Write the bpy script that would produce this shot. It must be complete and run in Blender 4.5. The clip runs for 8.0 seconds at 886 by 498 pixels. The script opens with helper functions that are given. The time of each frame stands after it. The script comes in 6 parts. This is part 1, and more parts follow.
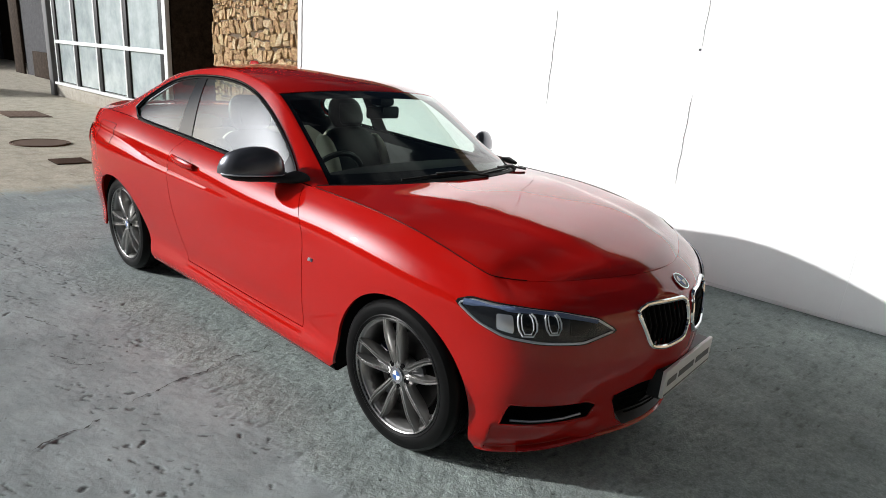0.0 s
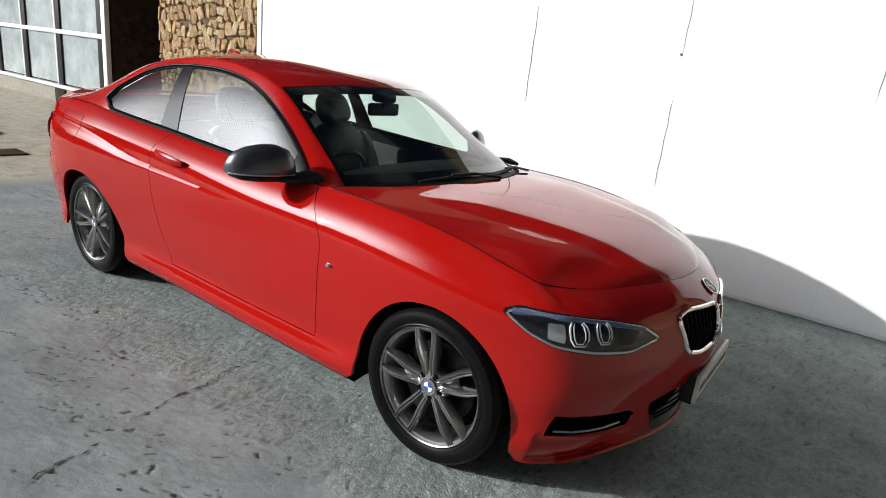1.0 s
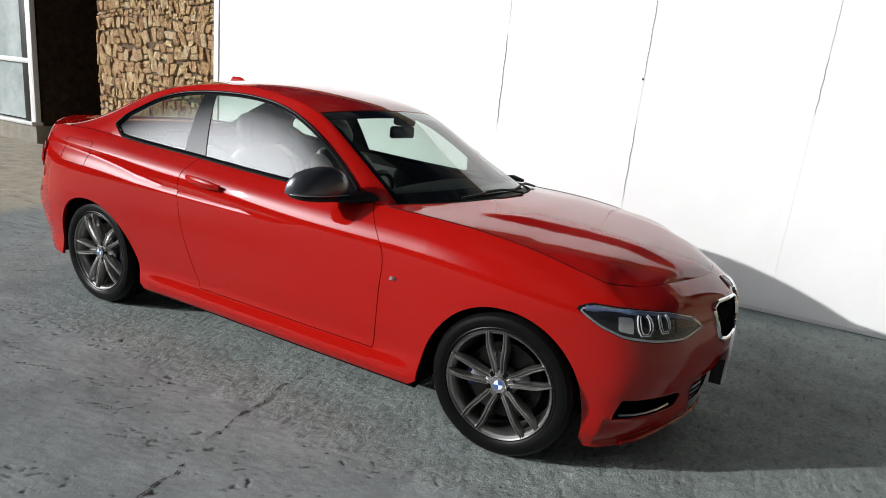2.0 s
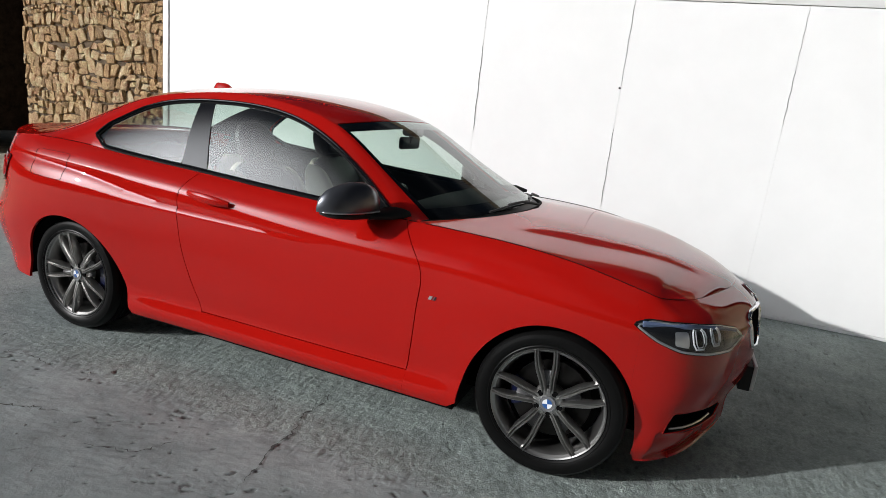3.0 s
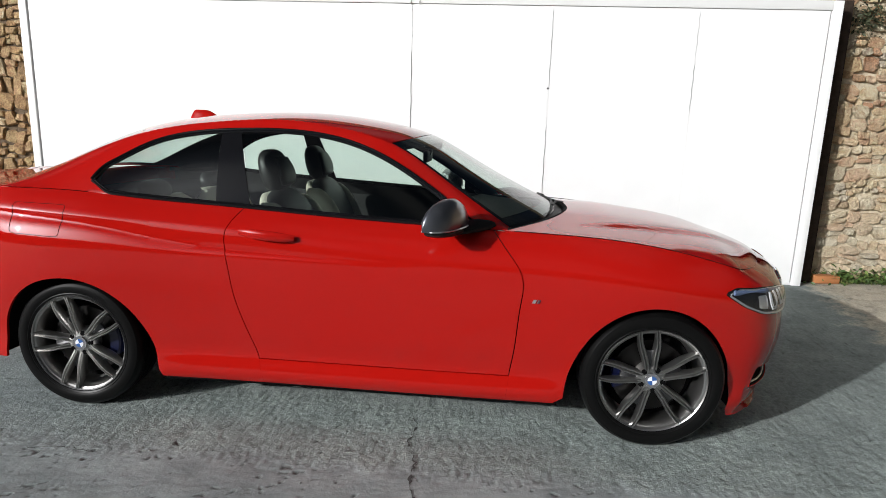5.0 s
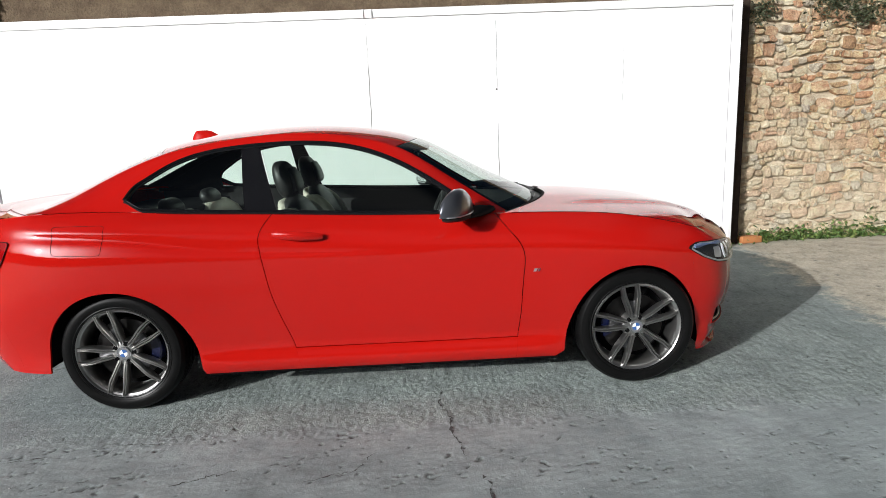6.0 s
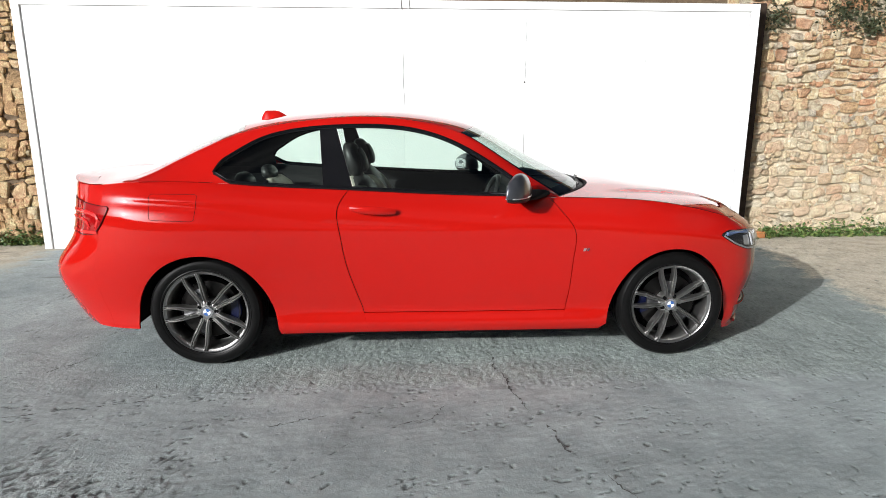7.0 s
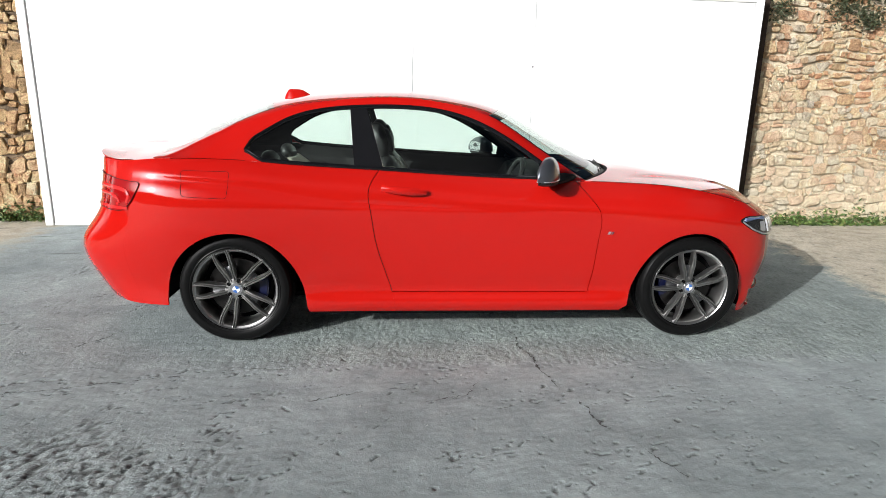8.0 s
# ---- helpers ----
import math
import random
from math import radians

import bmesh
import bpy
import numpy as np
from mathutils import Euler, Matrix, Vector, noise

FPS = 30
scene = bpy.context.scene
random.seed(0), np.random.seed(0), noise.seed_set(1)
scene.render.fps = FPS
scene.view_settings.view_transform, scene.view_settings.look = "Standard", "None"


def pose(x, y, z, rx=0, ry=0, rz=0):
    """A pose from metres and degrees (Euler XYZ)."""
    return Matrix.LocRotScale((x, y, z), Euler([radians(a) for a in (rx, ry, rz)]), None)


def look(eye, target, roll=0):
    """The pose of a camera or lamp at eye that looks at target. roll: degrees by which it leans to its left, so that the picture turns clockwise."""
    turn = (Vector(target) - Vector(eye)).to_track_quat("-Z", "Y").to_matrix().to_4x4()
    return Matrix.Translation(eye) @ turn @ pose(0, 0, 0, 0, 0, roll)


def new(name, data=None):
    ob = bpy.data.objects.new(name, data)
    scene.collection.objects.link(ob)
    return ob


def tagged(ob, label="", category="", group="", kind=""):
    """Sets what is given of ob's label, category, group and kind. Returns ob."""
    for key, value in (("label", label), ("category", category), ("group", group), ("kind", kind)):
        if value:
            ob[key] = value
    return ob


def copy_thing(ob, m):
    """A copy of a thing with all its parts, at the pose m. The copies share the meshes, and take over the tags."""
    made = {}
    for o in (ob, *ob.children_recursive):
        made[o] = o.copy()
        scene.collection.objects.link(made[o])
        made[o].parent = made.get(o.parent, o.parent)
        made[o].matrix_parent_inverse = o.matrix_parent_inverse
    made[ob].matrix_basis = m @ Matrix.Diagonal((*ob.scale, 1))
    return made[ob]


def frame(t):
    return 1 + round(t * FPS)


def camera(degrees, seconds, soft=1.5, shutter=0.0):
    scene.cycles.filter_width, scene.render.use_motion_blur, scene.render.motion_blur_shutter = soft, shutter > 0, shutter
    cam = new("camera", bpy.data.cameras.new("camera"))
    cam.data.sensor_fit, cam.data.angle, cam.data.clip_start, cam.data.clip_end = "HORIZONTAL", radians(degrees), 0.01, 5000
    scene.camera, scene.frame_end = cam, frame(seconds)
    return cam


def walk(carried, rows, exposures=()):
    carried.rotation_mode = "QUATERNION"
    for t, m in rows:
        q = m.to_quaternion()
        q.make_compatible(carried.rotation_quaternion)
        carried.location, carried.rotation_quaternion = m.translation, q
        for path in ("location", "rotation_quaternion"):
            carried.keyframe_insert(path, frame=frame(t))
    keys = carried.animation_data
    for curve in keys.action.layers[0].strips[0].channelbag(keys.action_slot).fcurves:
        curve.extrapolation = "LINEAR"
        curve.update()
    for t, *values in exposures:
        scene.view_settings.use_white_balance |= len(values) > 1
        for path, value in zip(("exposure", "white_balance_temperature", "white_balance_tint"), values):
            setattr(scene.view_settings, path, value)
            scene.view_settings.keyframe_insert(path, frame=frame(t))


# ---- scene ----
cam = camera(73.4, 8.0, soft=0.8)
PATH = [
    (0, (2.849, -2.343, 1.503), (1.591, -0.902, 0.92), 4.7),
    (0.5, (2.692, -2.415, 1.472), (1.474, -0.942, 0.883), 5.5),
    (1, (2.498, -2.501, 1.478), (1.404, -0.93, 0.901), 6.5),
    (1.5, (2.311, -2.734, 1.453), (1.327, -1.078, 0.915), 5.3),
    (1.7, (2.244, -2.862, 1.444), (1.296, -1.177, 0.932), 5.6),
    (2.8, (1.754, -3.073, 1.419), (1.03, -1.264, 0.969), 6.6),
    (3, (1.66, -3.1, 1.429), (0.981, -1.274, 0.976), 6.4),
    (3.5, (1.375, -3.234, 1.408), (0.886, -1.34, 0.99), 3.9),
    (4, (1.095, -3.303, 1.41), (0.688, -1.391, 0.984), 5.1),
    (4.5, (0.823, -3.308, 1.402), (0.53, -1.371, 0.995), 3.4),
    (4.7, (0.729, -3.324, 1.393), (0.509, -1.378, 0.989), 3.2),
    (5.8, (0.304, -3.728, 1.378), (0.305, -1.766, 0.988), -2.2),
    (6, (0.236, -3.826, 1.372), (0.3, -1.864, 0.986), -2.4),
    (6.5, (0.074, -3.985, 1.379), (0.087, -2.044, 0.899), -0.2),
    (7, (-0.188, -4.128, 1.378), (-0.079, -2.176, 0.955), -0.0),
    (7.5, (-0.351, -4.203, 1.38), (-0.194, -2.266, 0.909), 1.5),
    (8, (-0.463, -4.165, 1.368), (-0.29, -2.229, 0.894), 1.3),
]
EXPOSURES = [(0.0, 0.0), (1.0, -0.10), (1.7, -0.27), (2.8, -0.46), (4.0, -0.40), (4.7, -0.34), (5.8, -0.15), (6.5, 0.19), (7.5, 0.21), (8.0, 0.24)]
walk(cam, [(t, look(eye, target, roll)) for t, eye, target, roll in PATH], EXPOSURES)

# ---- light ----
SUN_DIR = Vector((2.16, 1.98, -1.0)).normalized()
world = bpy.data.worlds.new("world")
scene.world = world
world.use_nodes = True
wn = world.node_tree.nodes
sky = wn.new("ShaderNodeTexSky")
sky.sky_type, sky.sun_disc = "NISHITA", False
sky.dust_density = 1.2
sky.sun_elevation = math.asin(-SUN_DIR.z)
sky.sun_rotation = math.atan2(-SUN_DIR.x, -SUN_DIR.y) % (2 * math.pi)
# broken white cloud all over the sky
wl = world.node_tree.links
wtc, wno, wrm, wmx = wn.new("ShaderNodeTexCoord"), wn.new("ShaderNodeTexNoise"), wn.new("ShaderNodeValToRGB"), wn.new("ShaderNodeMix")
wno.inputs["Scale"].default_value, wno.inputs["Detail"].default_value, wno.inputs["Roughness"].default_value = 2.6, 8.0, 0.58
wrm.color_ramp.elements[0].position, wrm.color_ramp.elements[1].position = 0.48, 0.58
wmx.data_type = "RGBA"
wl.new(wtc.outputs["Generated"], wno.inputs["Vector"])
wl.new(wno.outputs[0], wrm.inputs[0])
# thin cloud round the sun, with a strong glow added to brighten reflections
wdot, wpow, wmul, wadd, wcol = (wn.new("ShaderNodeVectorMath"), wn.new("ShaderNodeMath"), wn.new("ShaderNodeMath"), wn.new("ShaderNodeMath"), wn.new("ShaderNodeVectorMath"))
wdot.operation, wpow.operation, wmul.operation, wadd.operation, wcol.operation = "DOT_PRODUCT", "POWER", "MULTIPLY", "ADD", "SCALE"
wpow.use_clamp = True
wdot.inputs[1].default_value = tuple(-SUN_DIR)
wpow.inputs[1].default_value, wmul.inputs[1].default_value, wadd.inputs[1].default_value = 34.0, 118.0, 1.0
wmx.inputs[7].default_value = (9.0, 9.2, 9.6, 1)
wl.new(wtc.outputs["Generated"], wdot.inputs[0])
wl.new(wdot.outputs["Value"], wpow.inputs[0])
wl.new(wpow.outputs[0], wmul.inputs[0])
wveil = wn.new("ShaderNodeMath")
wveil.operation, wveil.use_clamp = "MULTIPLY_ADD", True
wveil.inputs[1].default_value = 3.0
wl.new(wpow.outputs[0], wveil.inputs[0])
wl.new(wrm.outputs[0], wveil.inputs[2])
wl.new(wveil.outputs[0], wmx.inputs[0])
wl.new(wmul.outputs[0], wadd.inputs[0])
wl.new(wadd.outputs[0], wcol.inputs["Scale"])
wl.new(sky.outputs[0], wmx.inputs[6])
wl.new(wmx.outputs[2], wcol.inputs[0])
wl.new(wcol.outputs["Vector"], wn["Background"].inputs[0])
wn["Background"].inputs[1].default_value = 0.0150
sun = new("sun", bpy.data.lights.new("sun", "SUN"))
sun.data.energy, sun.data.angle, sun.data.color = 4.85, radians(0.53), (1.0, 0.99, 0.98)
sun.matrix_world = look(-SUN_DIR * 30, (0, 0, 0))


# ---- materials ----
def mat(name, color, rough=0.5, metal=0.0, coat=0.0, **more):
    m = bpy.data.materials.new(name)
    m.use_nodes = True
    b = m.node_tree.nodes["Principled BSDF"]
    b.inputs["Base Color"].default_value = (*color, 1)
    b.inputs["Roughness"].default_value = rough
    b.inputs["Metallic"].default_value = metal
    b.inputs["Coat Weight"].default_value = coat
    b.inputs["Coat Roughness"].default_value = 0.012
    for key, value in more.items():
        b.inputs[key.replace("_", " ")].default_value = value
    return m


def nodes_of(m):
    t = m.node_tree
    return t, t.nodes, t.links, t.nodes["Principled BSDF"]


def noise_node(m, scale, detail=6.0, rough=0.6, coords="Object"):
    t, n, l, b = nodes_of(m)
    tc, no = n.new("ShaderNodeTexCoord"), n.new("ShaderNodeTexNoise")
    no.inputs["Scale"].default_value, no.inputs["Detail"].default_value, no.inputs["Roughness"].default_value = scale, detail, rough
    l.new(tc.outputs[coords], no.inputs["Vector"])
    return no


def ramp(m, source, stops):
    t, n, l, b = nodes_of(m)
    r = n.new("ShaderNodeValToRGB")
    while len(r.color_ramp.elements) < len(stops):
        r.color_ramp.elements.new(0.5)
    for e, (p, c) in zip(r.color_ramp.elements, stops):
        e.position, e.color = p, (*c, 1) if len(c) == 3 else c
    l.new(source, r.inputs[0])
    return r.outputs[0]


def mix(m, kind, fac, a, b_):
    t, n, l, b = nodes_of(m)
    x = n.new("ShaderNodeMix")
    x.data_type, x.blend_type = "RGBA", kind
    for slot, v in ((0, fac), (6, a), (7, b_)):
        if isinstance(v, (int, float)):
            x.inputs[slot].default_value = v
        elif isinstance(v, tuple):
            x.inputs[slot].default_value = (*v, 1)
        else:
            l.new(v, x.inputs[slot])
    return x.outputs[2]


def bump(m, height, strength, distance):
    t, n, l, b = nodes_of(m)
    bp = n.new("ShaderNodeBump")
    bp.inputs["Strength"].default_value, bp.inputs["Distance"].default_value = strength, distance
    l.new(height, bp.inputs["Height"])
    l.new(bp.outputs[0], b.inputs["Normal"])


def glass(name, tint, gloss=0.07):
    """A pane: clear, tinted, with a mirror-like gloss that grows at grazing angles."""
    m = bpy.data.materials.new(name)
    m.use_nodes = True
    t = m.node_tree
    n, l = t.nodes, t.links
    n.clear()
    out, mx = n.new("ShaderNodeOutputMaterial"), n.new("ShaderNodeMixShader")
    tr, gl, fr = n.new("ShaderNodeBsdfTransparent"), n.new("ShaderNodeBsdfGlossy"), n.new("ShaderNodeLayerWeight")
    pw, ml = n.new("ShaderNodeMath"), n.new("ShaderNodeMath")
    pw.operation, ml.operation = "POWER", "MULTIPLY_ADD"
    pw.inputs[1].default_value, ml.inputs[1].default_value, ml.inputs[2].default_value = 4.0, 0.86, gloss
    fr.inputs["Blend"].default_value = 0.5
    l.new(fr.outputs["Facing"], pw.inputs[0])
    l.new(pw.outputs[0], ml.inputs[0])
    tr.inputs[0].default_value = (*tint, 1)
    gl.inputs["Roughness"].default_value = 0.015
    l.new(ml.outputs[0], mx.inputs[0])
    l.new(tr.outputs[0], mx.inputs[1])
    l.new(gl.outputs[0], mx.inputs[2])
    l.new(mx.outputs[0], out.inputs[0])
    return m


RED = mat("red_paint", (0.37, 0.0064, 0.0040), 0.4, 0.0, 1.0, Specular_IOR_Level=0.0, Coat_IOR=1.5)
BLACK_GLOSS = mat("black_gloss", (0.006, 0.006, 0.007), 0.06, Specular_IOR_Level=0.28)
BLACK = mat("black_plastic", (0.012, 0.012, 0.012), 0.5, Specular_IOR_Level=0.25)
SEAL = mat("black_rubber", (0.006, 0.006, 0.006), 0.75, Specular_IOR_Level=0.1)
CHROME = mat("chrome", (0.82, 0.83, 0.85), 0.06, 1.0)
GLASS = glass("window_glass", (0.745, 0.84, 0.79))
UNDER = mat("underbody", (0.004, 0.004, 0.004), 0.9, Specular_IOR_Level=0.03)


# ---- mesh helpers ----
def thing(name, label, category, group="", kind="", at=None):
    ob = new(name)
    if at:
        ob.location = at
    return tagged(ob, label, category, group, kind)


def part(name, data, material, parent=None, label="", smooth=30):
    """Links a bmesh or a mesh as one object under a thing or a part."""
    if isinstance(data, bmesh.types.BMesh):
        me = bpy.data.meshes.new(name)
        data.to_mesh(me)
        data.free()
    else:
        me = data
    if smooth is not None:
        me.polygons.foreach_set("use_smooth", [True] * len(me.polygons))
        me.set_sharp_from_angle(angle=radians(smooth))
    me.materials.clear()
    for m in material if isinstance(material, (list, tuple)) else [material]:
        me.materials.append(m)
    ob = new(name, me)
    if parent:
        ob.parent = parent
    return tagged(ob, label) if label else ob


def grid_mesh(P, flip=False, skirt=0.0, closed=(False, False), depth_dir=None):
    """A mesh over a grid of points; skirt: how far its rim turns inwards behind it."""
    P = np.asarray(P, float)
    n, m = P.shape[:2]
    verts = P.reshape(-1, 3).tolist()
    faces = []
    for i in range(n if closed[0] else n - 1):
        for j in range(m if closed[1] else m - 1):
            a, b = i * m + j, ((i + 1) % n) * m + j
            c, d = ((i + 1) % n) * m + (j + 1) % m, i * m + (j + 1) % m
            faces.append((a, d, c, b) if flip else (a, b, c, d))
    if skirt:
        du, dv = np.gradient(P, axis=0), np.gradient(P, axis=1)
        N = np.cross(du, dv)
        N /= np.linalg.norm(N, axis=2, keepdims=True) + 1e-9
        if flip:
            N = -N
        loop = [(i, 0) for i in range(n)] + [(n - 1, j) for j in range(1, m)] + [(i, m - 1) for i in range(n - 2, -1, -1)] + [(0, j) for j in range(m - 2, 0, -1)]
        base = len(verts)
        for i, j in loop:
            k = depth_dir if depth_dir is not None else -N[i, j]
            verts.append((P[i, j] + skirt * np.asarray(k)).tolist())
        L = len(loop)
        for k in range(L):
            (i, j), (i2, j2) = loop[k], loop[(k + 1) % L]
            a, b = i * m + j, i2 * m + j2
            c, d = base + (k + 1) % L, base + k
            faces.append((a, b, c, d) if flip else (a, d, c, b))
    me = bpy.data.meshes.new("grid")
    me.from_pydata(verts, [], faces)
    bm = bmesh.new()
    bm.from_mesh(me)
    bmesh.ops.remove_doubles(bm, verts=bm.verts, dist=1e-5)
    bm.to_mesh(me)
    bm.free()
    return me


def box(bm, lo, hi, bevel=0.0, m=None, seg=2):
    r = bmesh.ops.create_cube(bm, size=1.0)
    vs = r["verts"]
    c = [(a + b) / 2 for a, b in zip(lo, hi)]
    bmesh.ops.scale(bm, vec=[b - a for a, b in zip(lo, hi)], verts=vs)
    bmesh.ops.translate(bm, vec=c, verts=vs)
    if bevel:
        es = {e for v in vs for e in v.link_edges}
        r = bmesh.ops.bevel(bm, geom=list(es), offset=bevel, segments=seg, profile=0.5, affect="EDGES")
        vs = list({v for f in r["faces"] for v in f.verts} | {v for v in vs if v.is_valid})
    if m is not None:
        bmesh.ops.transform(bm, matrix=m, verts=vs)
    return vs


def cyl(bm, a, b, r1, r2=None, seg=24, caps=True):
    a, b = Vector(a), Vector(b)
    r2 = r1 if r2 is None else r2
    d = b - a
    m = Matrix.Translation((a + b) / 2) @ d.to_track_quat("Z", "Y").to_matrix().to_4x4()
    return bmesh.ops.create_cone(bm, cap_ends=caps, segments=seg, radius1=r1, radius2=r2, depth=d.length, matrix=m)["verts"]


def tube(P, radius, seg=8, closed=False, squash=None):
    """A round bar along points; radius may be one number or one per point."""
    P = np.asarray(P, float)
    n = len(P)
    T = np.gradient(P, axis=0) if not closed else (np.roll(P, -1, 0) - np.roll(P, 1, 0))
    T /= np.linalg.norm(T, axis=1, keepdims=True) + 1e-9
    up = np.array([0.0, 0.0, 1.0])
    R = np.broadcast_to(np.asarray(radius, float), (n,))
    rings = []
    for p, t, r in zip(P, T, R):
        a = np.cross(t, up if abs(t[2]) < 0.9 else np.array([1.0, 0, 0]))
        a /= np.linalg.norm(a)
        b = np.cross(a, t)
        k = squash or (1, 1)
        rings.append([p + r * (k[0] * math.cos(q) * a + k[1] * math.sin(q) * b) for q in np.linspace(0, 2 * math.pi, seg, endpoint=False)])
    me = grid_mesh(np.array(rings), closed=(closed, True))
    bm = bmesh.new()
    bm.from_mesh(me)
    if not closed:
        bmesh.ops.holes_fill(bm, edges=[e for e in bm.edges if e.is_boundary], sides=0)
    bmesh.ops.recalc_face_normals(bm, faces=bm.faces)
    return bm


def lathe(profile, seg=64, axis="y"):
    """Turns a profile of (radius, offset) round the y axis."""
    th = np.linspace(0, 2 * math.pi, seg, endpoint=False)
    P = np.array([[(r * math.cos(q), o, r * math.sin(q)) for q in th] for r, o in profile])
    me = grid_mesh(P, closed=(False, True))
    bm = bmesh.new()
    bm.from_mesh(me)
    bmesh.ops.recalc_face_normals(bm, faces=bm.faces)
    return bm


class Curve:
    """A smooth curve through keys (natural cubic spline); past its ends it goes on straight."""

    def __init__(self, *keys):
        k = np.array(sorted(keys), float)
        self.x, self.y = k[:, 0], k[:, 1:]
        n, h = len(k), np.diff(k[:, 0])
        A, B = np.eye(n), np.zeros_like(self.y)
        for i in range(1, n - 1):
            A[i, i - 1 : i + 2] = h[i - 1], 2 * (h[i - 1] + h[i]), h[i]
            B[i] = 6 * ((self.y[i + 1] - self.y[i]) / h[i] - (self.y[i] - self.y[i - 1]) / h[i - 1])
        self.m, self.h = np.linalg.solve(A, B), h

    def __call__(self, q):
        q = np.asarray(q, float)
        i = np.clip(np.searchsorted(self.x, q) - 1, 0, len(self.h) - 1)
        h = self.h[i][..., None]
        c = np.clip(q, self.x[0], self.x[-1])
        a, b = ((self.x[i + 1] - c)[..., None]) / h, ((c - self.x[i])[..., None]) / h
        r = a * self.y[i] + b * self.y[i + 1] + ((a**3 - a) * self.m[i] + (b**3 - b) * self.m[i + 1]) * h * h / 6
        out = r[..., 0] if self.y.shape[1] == 1 else r
        return out


def smooth(a, b, x):
    t = np.clip((np.asarray(x, float) - a) / (b - a), 0, 1)
    return t * t * (3 - 2 * t)

# ---- the yard ----
PANEL_Y = 2.475
rng = random.Random(7)


def concrete_material():
    m = mat("yard_concrete", (0.25, 0.26, 0.25), 0.88)
    t, n, l, b = nodes_of(m)
    tc, sep = n.new("ShaderNodeTexCoord"), n.new("ShaderNodeSeparateXYZ")
    l.new(tc.outputs["Object"], sep.inputs[0])

    def math_(op, a, c=None, clamp=False):
        k = n.new("ShaderNodeMath")
        k.operation, k.use_clamp = op, clamp
        for slot, v in ((0, a), (1, c)):
            if v is None:
                continue
            if isinstance(v, (int, float)):
                k.inputs[slot].default_value = v
            else:
                l.new(v, k.inputs[slot])
        return k.outputs[0]

    big, mid, fine, grit = noise_node(m, 0.8, 8), noise_node(m, 5.0, 8, 0.65), noise_node(m, 38, 6, 0.7), noise_node(m, 105, 3, 0.7)
    wob = math_("MULTIPLY", math_("SUBTRACT", mid.outputs[0], 0.5), 0.9)
    wob2 = math_("MULTIPLY", math_("SUBTRACT", fine.outputs[0], 0.5), 0.25)
    grey = ramp(m, big.outputs[0], [(0.34, (0.198, 0.227, 0.228)), (0.50, (0.246, 0.281, 0.280)), (0.66, (0.295, 0.332, 0.328))])
    # the brushed slab beside the car is greener and a little darker than the trowelled one
    slab = math_("MULTIPLY", math_("ADD", math_("ADD", sep.outputs[1], 1.22), math_("MULTIPLY", wob, 0.35)), 9.0, True)
    grey = mix(m, "MIX", math_("MULTIPLY", slab, math_("MULTIPLY", math_("ADD", sep.outputs[0], 1.7), 1.4, True)), grey, mix(m, "MULTIPLY", 1.0, grey, (0.94, 0.96, 0.92)))
    grey = mix(m, "OVERLAY", 0.7, grey, ramp(m, mid.outputs[0], [(0.3, (0.36, 0.36, 0.36)), (0.7, (0.64, 0.64, 0.64))]))
    bare = ramp(m, mid.outputs[0], [(0.25, (0.27, 0.24, 0.18)), (0.5, (0.43, 0.39, 0.31)), (0.75, (0.56, 0.52, 0.42))])
    edge_r = math_("MULTIPLY", math_("SUBTRACT", math_("ADD", math_("ADD", sep.outputs[0], wob), wob2), math_("ADD", math_("MULTIPLY", sep.outputs[1], 0.17), 3.22)), 5.0, True)
    edge_l = math_("MULTIPLY", math_("SUBTRACT", -3.9, math_("ADD", math_("ADD", sep.outputs[0], wob), wob2)), 3.0, True)
    col = mix(m, "MIX", math_("MAXIMUM", edge_r, edge_l), grey, bare)
    # rubbed reddish traces along the edge of the brushed slab
    band_ = math_("SUBTRACT", 1.0, math_("MULTIPLY", math_("ABSOLUTE", math_("ADD", math_("ADD", sep.outputs[1], 1.30), math_("MULTIPLY", wob, 0.4))), 6.0), True)
    tr = math_("MULTIPLY", band_, math_("MULTIPLY", math_("SUBTRACT", mid.outputs[0], 0.40), 4.0, True))
    tr = math_("MULTIPLY", tr, math_("SUBTRACT", 1.2, math_("MULTIPLY", math_("ABSOLUTE", math_("SUBTRACT", sep.outputs[0], 0.2)), 0.9), True))
    col = mix(m, "MIX", math_("MULTIPLY", tr, 0.15), col, (0.31, 0.25, 0.235))
    # pale scuffs on the smooth slab
    scuff = math_("MULTIPLY", math_("SUBTRACT", noise_node(m, 3.1, 9, 0.75).outputs[0], 0.60), 9.0, True)
    col = mix(m, "MIX", math_("MULTIPLY", scuff, 0.35), col, (0.44, 0.45, 0.44))
    # grit of two grades, stronger where the surface is brushed or torn
    patch_at = math_("SUBTRACT", 1.25, math_("MULTIPLY", math_("SQRT", math_("ADD", math_("POWER", math_("ADD", sep.outputs[0], 1.80), 2.0), math_("POWER", math_("ADD", sep.outputs[1], 2.32), 2.0))), 1.5), True)
    rough_at = math_("MAXIMUM", math_("MULTIPLY", slab, 0.75), patch_at)
    col = mix(m, "OVERLAY", math_("ADD", math_("MULTIPLY", rough_at, 0.50), 0.14), col, ramp(m, fine.outputs[0], [(0.28, (0.25, 0.25, 0.25)), (0.5, (0.5, 0.5, 0.5)), (0.74, (0.75, 0.75, 0.75))]))
